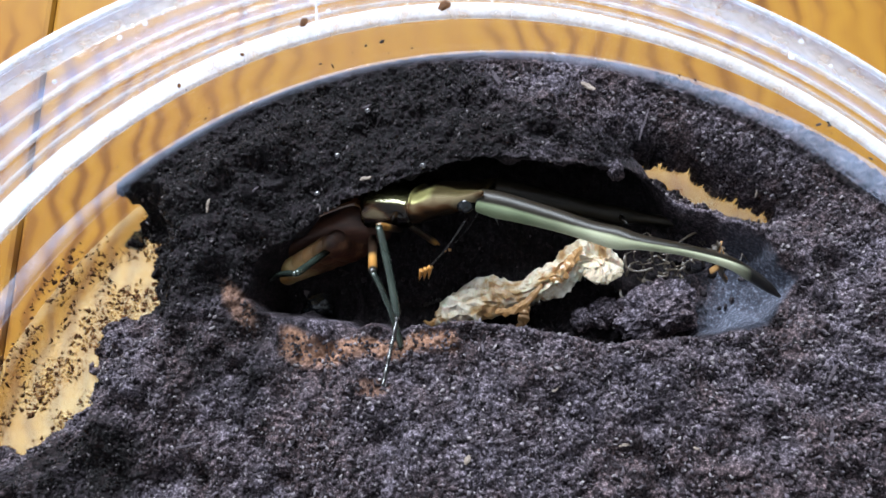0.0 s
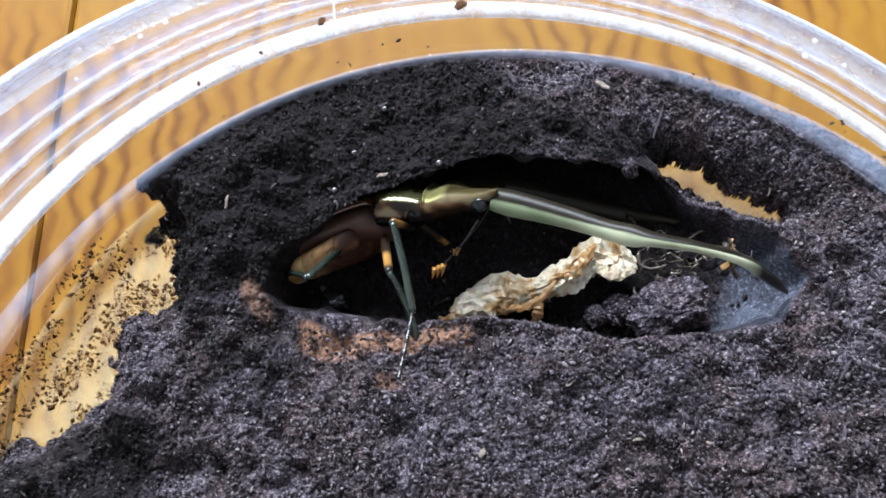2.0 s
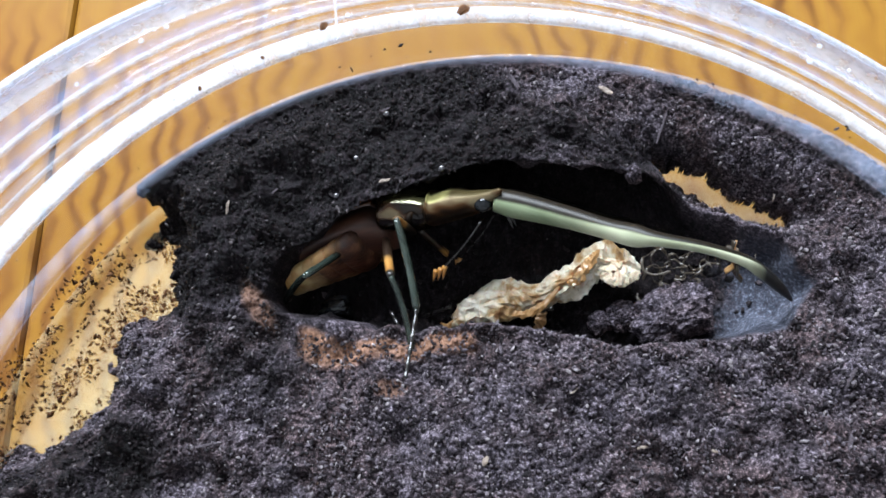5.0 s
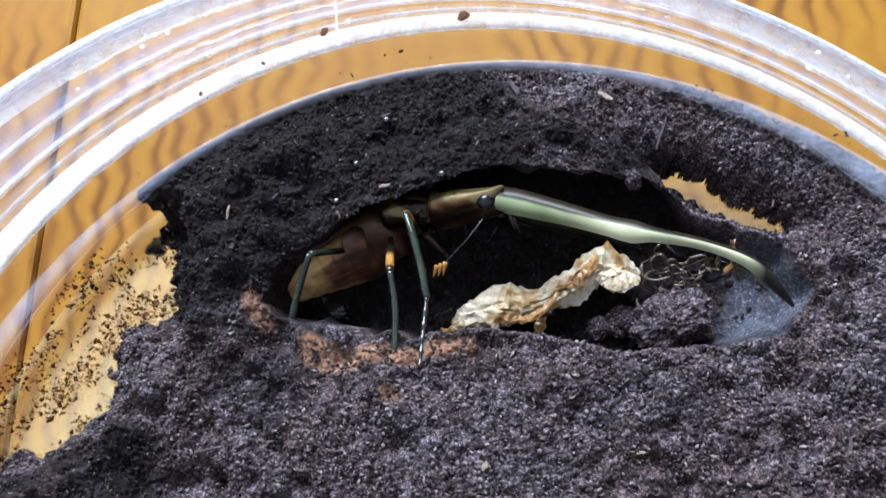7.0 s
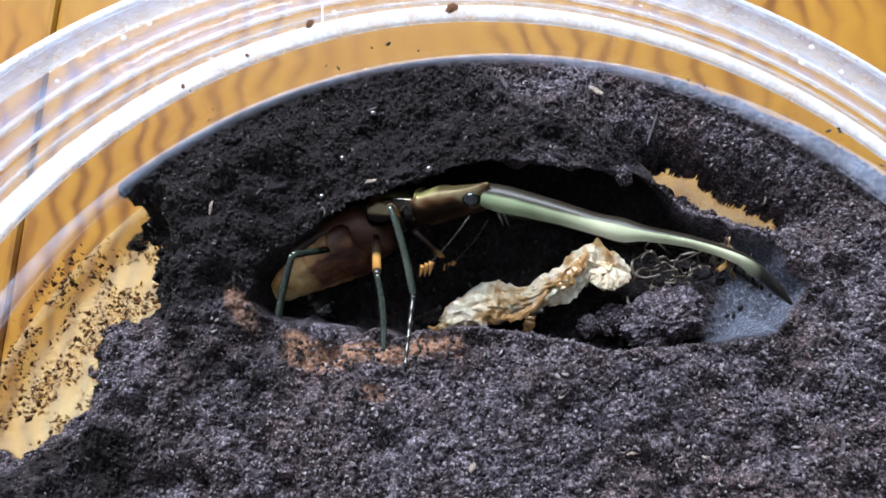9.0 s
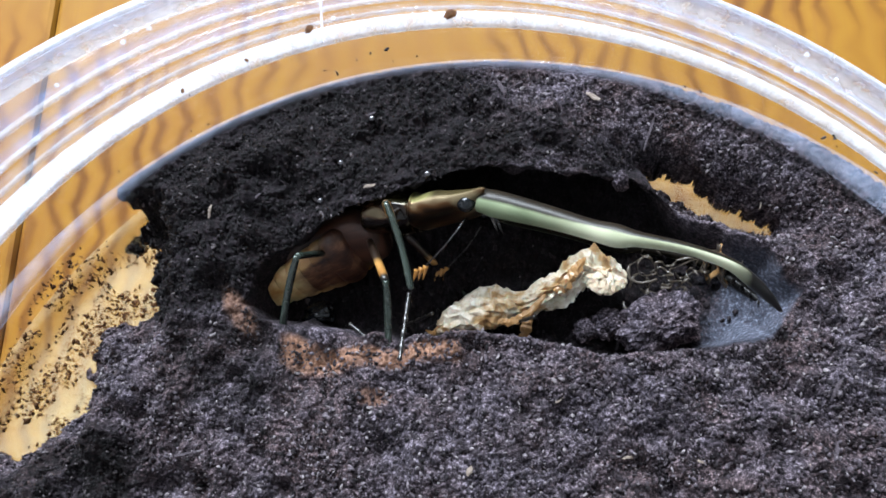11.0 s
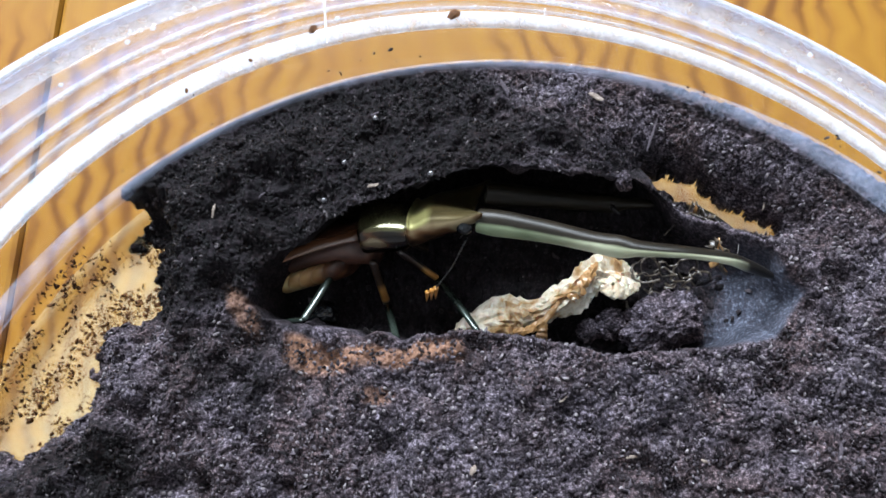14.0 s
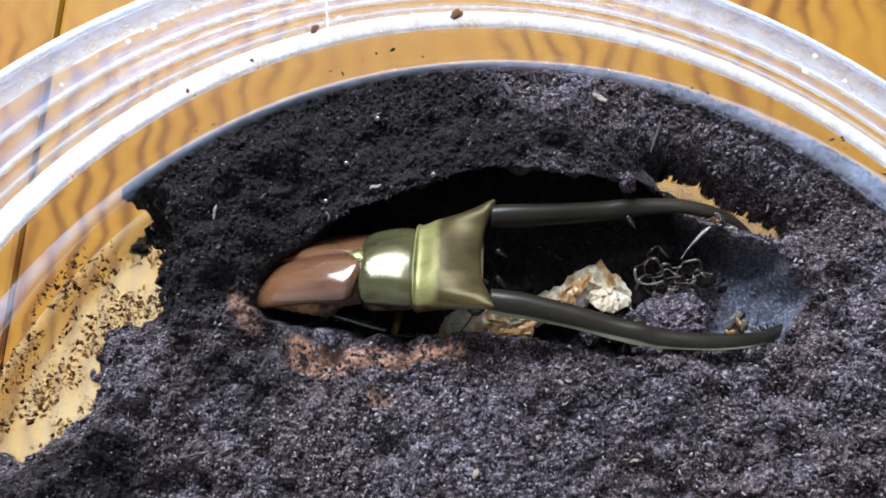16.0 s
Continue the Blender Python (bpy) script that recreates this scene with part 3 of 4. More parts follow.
    # damp humus, with the shade of the heap's slopes put into its colour
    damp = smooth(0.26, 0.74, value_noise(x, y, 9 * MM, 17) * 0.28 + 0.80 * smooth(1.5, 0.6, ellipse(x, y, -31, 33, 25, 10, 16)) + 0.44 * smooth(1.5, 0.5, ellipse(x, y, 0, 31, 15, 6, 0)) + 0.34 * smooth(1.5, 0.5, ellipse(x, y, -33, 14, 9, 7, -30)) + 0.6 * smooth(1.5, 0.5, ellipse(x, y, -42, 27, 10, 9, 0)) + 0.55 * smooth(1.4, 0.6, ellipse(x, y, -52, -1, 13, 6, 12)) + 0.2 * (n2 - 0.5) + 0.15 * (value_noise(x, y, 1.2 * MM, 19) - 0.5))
    # the chamber's own shade is painted in as well
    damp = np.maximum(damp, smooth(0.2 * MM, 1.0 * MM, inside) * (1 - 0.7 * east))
    smear = smooth(0.0, 0.9 * MM, inside) * smooth(12.5 * MM, 18.5 * MM, x + 5 * MM * (n2 - 0.5)) * smooth(25 * MM, 21 * MM, y)
    return h, grain, stain, inside, damp, smear


def humus():
    step = 0.135 * MM
    xs = np.arange(EDGE.x - EDGE.r - 3 * MM, EDGE.x + EDGE.r + 5 * MM, step)
    ys = np.concatenate([np.arange(EDGE.y - EDGE.r - 1 * MM, -7 * MM, 1.2 * MM), np.arange(-7 * MM, EDGE.y + EDGE.r + 2 * MM, step)])
    X, Y = np.meshgrid(xs, ys)
    H, grain, stain, inside, damp, smear = soil_level(X, Y)
    # grains: rounded bumps of many sizes, each lapped over its neighbours
    rng = np.random.RandomState(7)
    coarse, small = np.zeros_like(H), np.zeros_like(H)
    for add, count, r0, r1 in ((coarse, 700, 0.7, 1.2), (coarse, 3500, 0.4, 0.75), (small, 14000, 0.2, 0.4), (small, 75000, 0.13, 0.24)):
        for cx, cy, r, e, a, q, lean in zip(rng.uniform(xs[0], xs[-1], count), rng.uniform(-8 * MM, ys[-1], count), rng.uniform(r0, r1, count) * MM,
                                      rng.uniform(0.35, 1.0, count), rng.uniform(0, math.pi, count), rng.uniform(0.35, 1.0, count), rng.uniform(-0.7, 0.7, count)):
            i0, i1 = np.searchsorted(ys, (cy - r, cy + r))
            j0, j1 = np.searchsorted(xs, (cx - r, cx + r))
            if i1 - i0 < 2 or j1 - j0 < 2:
                continue
            u, v = X[i0:i1, j0:j1] - cx, Y[i0:i1, j0:j1] - cy
            c, s = math.cos(a), math.sin(a)
            d = ((u * c + v * s) / r) ** 2 + ((-u * s + v * c) / (r * e)) ** 2
            lump = np.where(d < 1, np.minimum(1, 2.2 * (1 - d)) * (r * e * q * 0.8 + lean * (u * c + v * s)), 0)
            blk = add[i0:i1, j0:j1]
            np.maximum(blk, lump, out=blk)
    H = H + (coarse * 0.9 + small * 1.8) * grain
    H += grain * 0.00022 * (value_noise(X, Y, 0.5 * MM, 21) - 0.5)
    # under the step of the dish the humus stays low
    rim = np.hypot(X - EDGE.x, Y - EDGE.y)
    H = np.where(rim > EDGE.r - 0.15 * MM, np.minimum(FLOOR_Z + (H - FLOOR_Z) * 1.12, 0.0119), H)
    # the far wall is undercut
    deep = np.interp(X, NORTH[:, 0], NORTH[:, 1]) - Y
    under = smooth(-0.25 * MM, 1.3 * MM, deep) * smooth(15 * MM, 1.5 * MM, deep) * smooth(-31 * MM, -25 * MM, X) * smooth(13 * MM, 7 * MM, X)
    Y = Y + 8.0 * MM * under
    keep = (np.hypot(X - STEP.x, Y - STEP.y) < STEP.r + 0.15 * MM) & (H > FLOOR_Z - 0.0006) & ((rim < EDGE.r - 0.9 * MM) | (H > 0.0085)) & ((rim < EDGE.r) | (H > 0.0105))
    ny, nx = H.shape
    idx = np.arange(ny * nx).reshape(ny, nx)
    quad = np.stack([idx[:-1, :-1], idx[:-1, 1:], idx[1:, 1:], idx[1:, :-1]], -1).reshape(-1, 4)
    ok = keep.ravel()[quad].all(1)
    quad = quad[ok]
    used = np.unique(quad)
    remap = np.zeros(ny * nx, int)
    remap[used] = np.arange(len(used))
    co = np.stack([X.ravel(), Y.ravel(), np.maximum(H.ravel(), FLOOR_Z + 0.0001)], -1)[used]
    me = bpy.data.meshes.new("humus")
    me.vertices.add(len(co))
    me.vertices.foreach_set("co", co.ravel())
    me.loops.add(quad.size)
    me.loops.foreach_set("vertex_index", remap[quad].ravel())
    me.polygons.add(len(quad))
    me.polygons.foreach_set("loop_start", np.arange(len(quad)) * 4)
    me.polygons.foreach_set("loop_total", np.full(len(quad), 4))
    me.update(calc_edges=True)
    at = me.attributes.new("stain", "FLOAT", "POINT")
    at.data.foreach_set("value", stain.ravel()[used].astype(np.float32))
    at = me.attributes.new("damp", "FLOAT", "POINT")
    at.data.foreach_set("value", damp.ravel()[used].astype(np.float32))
    at = me.attributes.new("smear", "FLOAT", "POINT")
    at.data.foreach_set("value", smear.ravel()[used].astype(np.float32))
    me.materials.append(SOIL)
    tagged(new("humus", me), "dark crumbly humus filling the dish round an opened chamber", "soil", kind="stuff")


def scatter(name, count, label, place, size, material, seed, flat=0.6, long=1.0):
    """Loose crumbs of irregular shape lying on what is below them, joined."""
    rng = np.random.RandomState(seed)
    bm = bmesh.new()
    bmesh.ops.create_icosphere(bm, subdivisions=1, radius=1)
    base = np.array([v.co[:] for v in bm.verts])
    tri = np.array([[v.index for v in f.verts] for f in bm.faces])
    bm.free()
    x, y, z = place(rng, count)
    verts, faces = [], []
    for i in range(len(x)):
        r = (size[0] + (size[1] - size[0]) * rng.uniform() ** 2.2) * MM
        p = base * (1 + rng.uniform(-0.5, 0.5, (len(base), 1)))
        p = p * (rng.uniform(0.8, 1.6) * long, rng.uniform(0.6, 1.1), rng.uniform(0.5, 1.0) * flat / 0.6)
        m = np.array(Euler(rng.uniform(-1.4, 1.4, 2).tolist() + [rng.uniform(0, 6.3)]).to_matrix())
        verts.append(p @ m.T * r + (x[i], y[i], z[i] + r * 0.25))
        faces.append(tri + len(base) * i)
    me = bpy.data.meshes.new(name)
    v, f = np.concatenate(verts), np.concatenate(faces)
    me.vertices.add(len(v))
    me.vertices.foreach_set("co", v.ravel())
    me.loops.add(f.size)
    me.loops.foreach_set("vertex_index", f.ravel())
    me.polygons.add(len(f))
    me.polygons.foreach_set("loop_start", np.arange(len(f)) * 3)
    me.polygons.foreach_set("loop_total", np.full(len(f), 3))
    me.update(calc_edges=True)
    darkened = soil_level(v[:, 0], v[:, 1])[4]
    me.attributes.new("damp", "FLOAT", "POINT").data.foreach_set("value", darkened.astype(np.float32))
    me.materials.append(material)
    return tagged(new(name, me), label, "soil", kind="stuff")


def on_heap(rng, count):
    x, y = rng.uniform(-70, 50, count) * MM, rng.uniform(-6, 46, count) * MM
    h, grain, _, inside, _, _ = soil_level(x, y)
    ok = (np.hypot(x - EDGE.x, y - EDGE.y) < EDGE.r - 0.8 * MM) & (h > FLOOR_Z + 0.0006) & (grain > 0.8) & ((inside < -0.3 * MM) | ((inside < 0.8 * MM) & (y < 18 * MM)))
    return x[ok], y[ok], h[ok] + 0.0003


def on_near_heap(rng, count):
    x, y, z = on_heap(rng, count)
    ok = (y < 15 * MM) | (x > 13 * MM) | (rng.uniform(0, 1, len(x)) < 0.12)
    return x[ok], y[ok], z[ok] + 0.0001


def on_patch(rng, count):
    x, y = rng.uniform(-72, -46, count) * MM, rng.uniform(-2, 34, count) * MM
    h, _, _, _, _, _ = soil_level(x, y)
    clump = value_noise(x, y, 3.0 * MM, 31) * 0.7 + value_noise(x, y, 1.3 * MM, 33) * 0.3
    r = np.hypot(x - EDGE.x, y - EDGE.y)
    ok = (r < EDGE.r - 0.5 * MM) & (h < FLOOR_Z + 0.0006) & (clump + 0.30 * (rng.uniform(0, 1, count) - 0.5) > 0.555)
    # more of them cling to the curved corner
    a, up = np.radians(rng.uniform(137, 176, 2600)), rng.uniform(0, 1, 2600)
    cx, cy = EDGE.x + (EDGE.r - 0.0021 + 0.0016 * up) * np.cos(a), EDGE.y + (EDGE.r - 0.0021 + 0.0016 * up) * np.sin(a)
    some = value_noise(a * 60 * MM, up * 9 * MM, 2.6 * MM, 35) + 0.5 * (rng.uniform(0, 1, 2600) - 0.5) > 0.52
    return (np.concatenate([x[ok], cx[some]]), np.concatenate([y[ok], cy[some]]),
            np.concatenate([FLOOR_Z + 0.0001 + 0.0045 * smooth(EDGE.r - 2.4 * MM, EDGE.r - 0.5 * MM, r[ok]), (FLOOR_Z + 0.0004 + 0.0068 * up ** 1.3)[some]]))


def in_chamber(rng, count):
    x, y = rng.uniform(-30, 20, count) * MM, rng.uniform(13, 31, count) * MM
    h, _, _, inside, _, _ = soil_level(x, y)
    ok = (inside > 2.5 * MM) & (h > FLOOR_Z) & (h < FLOOR_Z + 0.004)
    return x[ok], y[ok], h[ok]


def on_wall(rng, count):
    a = rng.uniform(0.1, 3.1, count)
    s = rng.uniform(0, 1, count) ** 1.6
    r = [Ring(*(STEP[i] + (WHITE[i] - STEP[i]) * k for i in range(4))) for k in s]
    return (np.array([q.x + (q.r - 0.0002) * math.cos(b) for q, b in zip(r, a)]), np.array([q.y + (q.r - 0.0002) * math.sin(b) for q, b in zip(r, a)]),
            np.array([q.z + 0.0004 for q in r]))


humus()
scatter("humus_crumbs", 46000, "loose dark crumbs and fibres of humus on the heap", on_heap, (0.05, 0.25), CRUMB, 41, 0.5, 1.2)
scatter("humus_flakes", 15000, "coarse flat flakes of humus lying on the heap", on_near_heap, (0.10, 0.27), CRUMB, 49, 0.4, 1.1)
scatter("patch_crumbs", 12000, "dark crumbs strewn on the bare floor of the dish", on_patch, (0.06, 0.30), PATCHCRUMB, 43, 0.16)
scatter("chamber_crumbs", 700, "dark crumbs on the chamber floor", in_chamber, (0.1, 0.5), CRUMB, 45)
scatter("wall_specks", 60, "dark specks of humus stuck to the dish wall", on_wall, (0.08, 0.28), CRUMB, 47, 0.4)


# ---- clods, and what is left of the pupal skin ----
def clod(name, x, y, z, r, stretch, seed, label, material=SOIL, crumbly=1.0):
    bm = bmesh.new()
    bmesh.ops.create_icosphere(bm, subdivisions=5, radius=1)
    noise.seed_set(seed)
    for v in bm.verts:
        d = v.co.normalized()
        k = 1 + 0.28 * noise.noise(d * 1.7) + crumbly * (0.16 * noise.noise(d * 5) + 0.10 * noise.noise(d * 13) + 0.05 * noise.noise(d * 26))
        v.co = Vector((d.x * stretch[0], d.y * stretch[1], d.z * stretch[2])) * r * k * MM
    me = bpy.data.meshes.new(name)
    bm.to_mesh(me)
    bm.free()
    me.materials.append(material)
    ob = tagged(new(name, me), label, "clod")
    ob.matrix_basis = pose(x * MM, y * MM, z * MM, 0, 0, 20)
    return ob


clod("soil_clod", 11.0, 16.9, 6.6, 3.9, (1.15, 0.75, 0.75), 3, "large dark crumbly clod of humus on the chamber floor")
clod("soil_clod", 5.6, 17.0, 6.2, 1.7, (1, 0.9, 0.9), 5, "small dark clod of humus beside the shed skin")
clod("soil_clod", 3.2, 16.4, 5.8, 1.3, (1, 0.9, 0.9), 6, "small dark clod of humus beside the shed skin")
clod("soil_clod", 7.0, 30.4, 13.2, 1.1, (0.7, 0.8, 1.3), 11, "crumbly clod hanging from the chamber's edge")
clod("soil_clod", -26.2, 18.6, 6.0, 1.6, (1.2, 0.9, 0.9), 8, "small wet black clod on the chamber floor", EYE, 0.25)


def shed_skin():
    """A crumpled tube of thin skin, tapered to its tail, torn open at its head end."""
    s = tagged(new("shed_skin"), "crumpled cream and brown shed pupal skin lying in the chamber", "shed skin")
    noise.seed_set(12)
    axis = curve_points([(-9.6, -2.4, -1.2, 0.9), (-7.5, -1.5, -0.3, 2.0), (-3.8, -0.5, 0.2, 2.5), (-0.4, -0.3, 0.3, 1.5), (3.2, 1.2, 0.6, 2.2), (6.2, 2.9, 1.0, 2.5), (9.0, 2.9, 0.8, 1.9), (10.6, 2.2, 0.2, 0.9)], 7)
    rng = random.Random(21)
    rings = []
    for i, (x, y, z, r) in enumerate(axis):
        ring = []
        torn = float(smooth(18, 34, i))
        for j in range(30):
            w = 2 * math.pi * (j + rng.uniform(-0.35, 0.35)) / 30
            p = Vector((x * 0.20, math.cos(w) * 1.1, math.sin(w) * 1.1))
            fold = noise.noise(p * 1.3) * 0.36 - abs(noise.noise(p * 2.4 + Vector((3, 1, 7)))) * 0.95 - abs(noise.noise(p * 5.5)) * 0.25
            k = 1 + 0.07 * (1 if i % 3 == 0 else -0.5) * (1 - torn) + rng.uniform(-0.025, 0.025) * (1 + 2.5 * torn)
            rr = r * max(0.3, k + fold * (0.45 + 0.9 * torn))
            ring.append(((x + 0.45 * noise.noise(p * 2.2) + rng.uniform(-0.05, 0.05)) * MM, (y + math.cos(w) * rr) * MM, (z + math.sin(w) * rr * 0.85) * MM))
        rings.append(ring)
    crumpled = loft("skin", rings, SKIN)
    crumpled.polygons.foreach_set("use_smooth", [False] * len(crumpled.polygons))
    part("skin", crumpled, s)
    for ctrl, label in (
        ([(0.2, -1.6, 0.4, 0.5, 0.35), (0.0, -3.0, 0.0, 0.5, 0.3), (-0.6, -4.2, -1.0, 0.4, 0.25), (-0.9, -5.2, -2.2, 0.2, 0.2)], "brown shrivelled leg sheath"),
        ([(-9.0, -2.4, -0.8, 0.35, 0.3), (-10.2, -3.0, -1.2, 0.25, 0.2), (-11.0, -2.6, -1.6, 0.1, 0.1)], "brown tail stub"),
        ([(6.6, 1.6, 1.8, 0.5, 0.35), (8.0, 0.9, 2.0, 0.8, 0.4), (9.4, 1.2, 1.5, 0.7, 0.3), (10.6, 1.8, 0.8, 0.3, 0.15)], "pale curled flap"),
        ([(3.4, 0.4, 1.9, 0.5, 0.3), (4.6, 1.6, 2.6, 0.6, 0.3), (5.6, 3.0, 2.7, 0.5, 0.3), (6.4, 4.2, 2.0, 0.2, 0.2)], "brown shrivelled leg sheath"),
        ([(-3.2, -2.2, 1.0, 0.3, 0.2), (-1.6, -2.4, 1.2, 0.4, 0.25), (0.4, -1.6, 1.8, 0.4, 0.25), (2.2, 0.2, 2.2, 0.2, 0.2)], "brown shrivelled leg sheath"),
    ):
        sheath = tube("sheath", ctrl, SKIN if label.startswith("pale") else BROWNSKIN, 6, 9, wobble=0.8)
        sheath.polygons.foreach_set("use_smooth", [False] * len(sheath.polygons))
        part("sheath", sheath, s, label).scale = (MM, MM, MM)
    return s


def curled_remains():
    """Dark curls of torn skin beside the clod."""
    s = tagged(new("skin_shreds"), "dark curled shreds of torn skin beside the clod", "shed skin")
    rng = random.Random(4)
    for cx, cy, r, a0, a1, z in ((9.2, 22.2, 1.7, 20, 320, 8.2), (11.0, 21.4, 1.5, -90, 120, 8.0), (13.4, 22.3, 1.4, 10, 260, 7.6), (12.4, 20.2, 1.2, -60, 150, 7.4),
                                 (8.4, 19.6, 1.6, -160, 60, 6.8), (15.0, 21.4, 1.1, 30, 230, 7.2), (10.2, 24.0, 0.9, 0, 280, 8.6),
                                 (9.6, 22.6, 1.2, 90, 330, 8.6), (8.8, 21.0, 1.0, -30, 200, 7.8), (11.6, 22.4, 0.9, 40, 300, 8.2), (12.8, 21.2, 0.8, -120, 110, 7.8), (14.2, 21.8, 0.7, 0, 240, 7.6), (10.4, 20.4, 0.8, 60, 280, 7.4)):
        ctrl = []
        for i in range(7):
            w = radians(a0 + (a1 - a0) * i / 6)
            ctrl.append((cx + r * math.cos(w) + rng.uniform(-.25, .25), cy + r * 0.8 * math.sin(w) + rng.uniform(-.25, .25), z + rng.uniform(-0.8, 0.9), rng.uniform(0.03, 0.17), rng.uniform(0.02, 0.04)))
        part("shred", tube("shred", ctrl, DARKSKIN, 6, 7, wobble=0.8), s).scale = (MM, MM, MM)


def wood_chip(x, y, length, turn, width, pale):
    """A splinter lying on the heap, frayed and a little bent."""
    z = float(soil_level(np.array([x * MM]), np.array([y * MM]))[0][0]) / MM + 0.55
    rng = random.Random(int(x * 10))
    ctrl = [(length * (k - 0.5), rng.uniform(-0.08, 0.08), rng.uniform(-0.1, 0.1), width * q / 2, width * q / 4) for k, q in ((0, 0.5), (0.3, 1), (0.7, 0.9), (1, 0.4))]
    me = scaled(tube("wood_chip", ctrl, CHIP if pale else CRUMB, 3, 6, wobble=0.5))
    me.polygons.foreach_set("use_smooth", [False] * len(me.polygons))
    ob = tagged(new("wood_chip", me), "pale splinter of wood on the humus" if pale else "dark splinter of wood on the humus", "wood chip", "splinters on the humus")
    ob.matrix_basis = pose(x * MM, y * MM, z * MM, 0, rng.uniform(-14, 14), turn)


def droplet(x, y):
    z = float(soil_level(np.array([x * MM]), np.array([y * MM]))[0][0]) / MM + 0.5
    bm = bmesh.new()
    bmesh.ops.create_uvsphere(bm, u_segments=14, v_segments=9, radius=0.36 * MM)
    for v in bm.verts:
        v.co.z *= 0.75
    me = bpy.data.meshes.new("droplet")
    bm.to_mesh(me)
    bm.free()
    me.polygons.foreach_set("use_smooth", [True] * len(me.polygons))
    me.materials.append(DROPLET)
    tagged(new("droplet", me), "tiny shiny droplet on the dark humus", "droplet", "droplets on the humus").matrix_basis = pose(x * MM, y * MM, z * MM)


def rim_flake(x, y, size, seed):
    """A dark flake of humus lying on the rim of the dish."""
    bm = bmesh.new()
    bmesh.ops.create_icosphere(bm, subdivisions=2, radius=size * MM)
    noise.seed_set(seed)
    for v in bm.verts:
        v.co *= 1 + 0.6 * noise.noise(v.co * 2600)
        v.co.x *= 1.5
        v.co.z *= 0.35
    me = bpy.data.meshes.new("humus_flake")
    bm.to_mesh(me)
    bm.free()
    me.materials.append(PATCHCRUMB)
    tagged(new("humus_flake", me), "dark flake of humus stuck to the dish rim", "soil flake", "flakes on the rim").matrix_basis = pose(x * MM, y * MM, 18.0 * MM, 0, 0, 35 * seed)


def water_bead(x, y, size):
    """A tiny clear bead of water on the flange."""
    bm = bmesh.new()
    bmesh.ops.create_uvsphere(bm, u_segments=12, v_segments=8, radius=size * MM)
    for v in bm.verts:
        v.co.z *= 0.6
    me = bpy.data.meshes.new("water_bead")
    bm.to_mesh(me)
    bm.free()
    me.polygons.foreach_set("use_smooth", [True] * len(me.polygons))
    me.materials.append(PLASTIC_BEAD)
    tagged(new("water_bead", me), "tiny clear water bead on the dish rim", "water bead", "water beads on the rim").matrix_basis = pose(x * MM, y * MM, 17.1 * MM)


for i, (x, y) in enumerate(((-10.2, 48.4), (-25.7, 47.7), (-39.4, 41.0), (-32.4, 44.3))):
    rim_flake(x, y, (0.5, 0.4, 0.22, 0.2)[i], i + 1)
for i, (x, y) in enumerate(((-47.5, 49.5), (-46.3, 49.6), (-44.8, 49.8), (-42.8, 50.9), (-55.0, 43.2), (-47.7, 48.2), (-32.9, 50.1), (25.4, 41.7), (24.3, 40.1), (27.8, 38.8), (-23.3, 49.5))):
    water_bead(x, y, 0.22 + 0.06 * (i % 3))

skin_thing = shed_skin()
curled_remains()


# ---- the stag beetle: x to the head, y to its left, z to its back; millimetres from the neck ----
def scaled(me):
    me.transform(Matrix.Scale(MM, 4))
    me.update()
    return me


def shell(name, stations, material, sides=28, under=0.55):
    """A body segment from stations (x, z, half width, height above, depth below); flatter underneath."""
    rings = []
    for x, z, w, a, b in curve_points(stations, 6):
        ring = []
        for j in range(sides):
            t = 2 * math.pi * j / sides
            c, s = math.cos(t), math.sin(t)
            ring.append((x, w * math.copysign(abs(c) ** 0.85, c), z + (a if s > 0 else b) * math.copysign(abs(s) ** (0.9 if s > 0 else 0.8), s)))
        rings.append(ring)
    return scaled(loft(name, rings, material))


def elytron(side):
    rows = curve_points([(-4.9, 0.0, 3.8, 1.8), (-5.8, 0.0, 4.7, 2.2), (-9.2, -1.2, 5.0, 2.5), (-13.2, -3.0, 5.05, 2.5), (-16.8, -4.9, 4.7, 2.2), (-18.7, -6.1, 3.9, 1.7), (-19.6, -6.8, 2.8, 1.1), (-20.0, -7.1, 1.2, 0.5)], 6)
    rings = []
    for x, z, w, h in rows:
        outer, inner = [], []
        for j in range(15):
            t = radians(90 * j / 14)
            outer.append((x, side * (0.03 + w * math.sin(t)), z + h * math.cos(t) ** 0.9 - 0.25 * math.exp(-(t * 7) ** 2)))
            inner.append((x, side * (0.03 + (w - 0.25) * math.sin(t)), z + (h - 0.35) * math.cos(t)))
        rings.append(outer + inner[::-1])
    return scaled(loft("elytron", rings, ELYTRON))


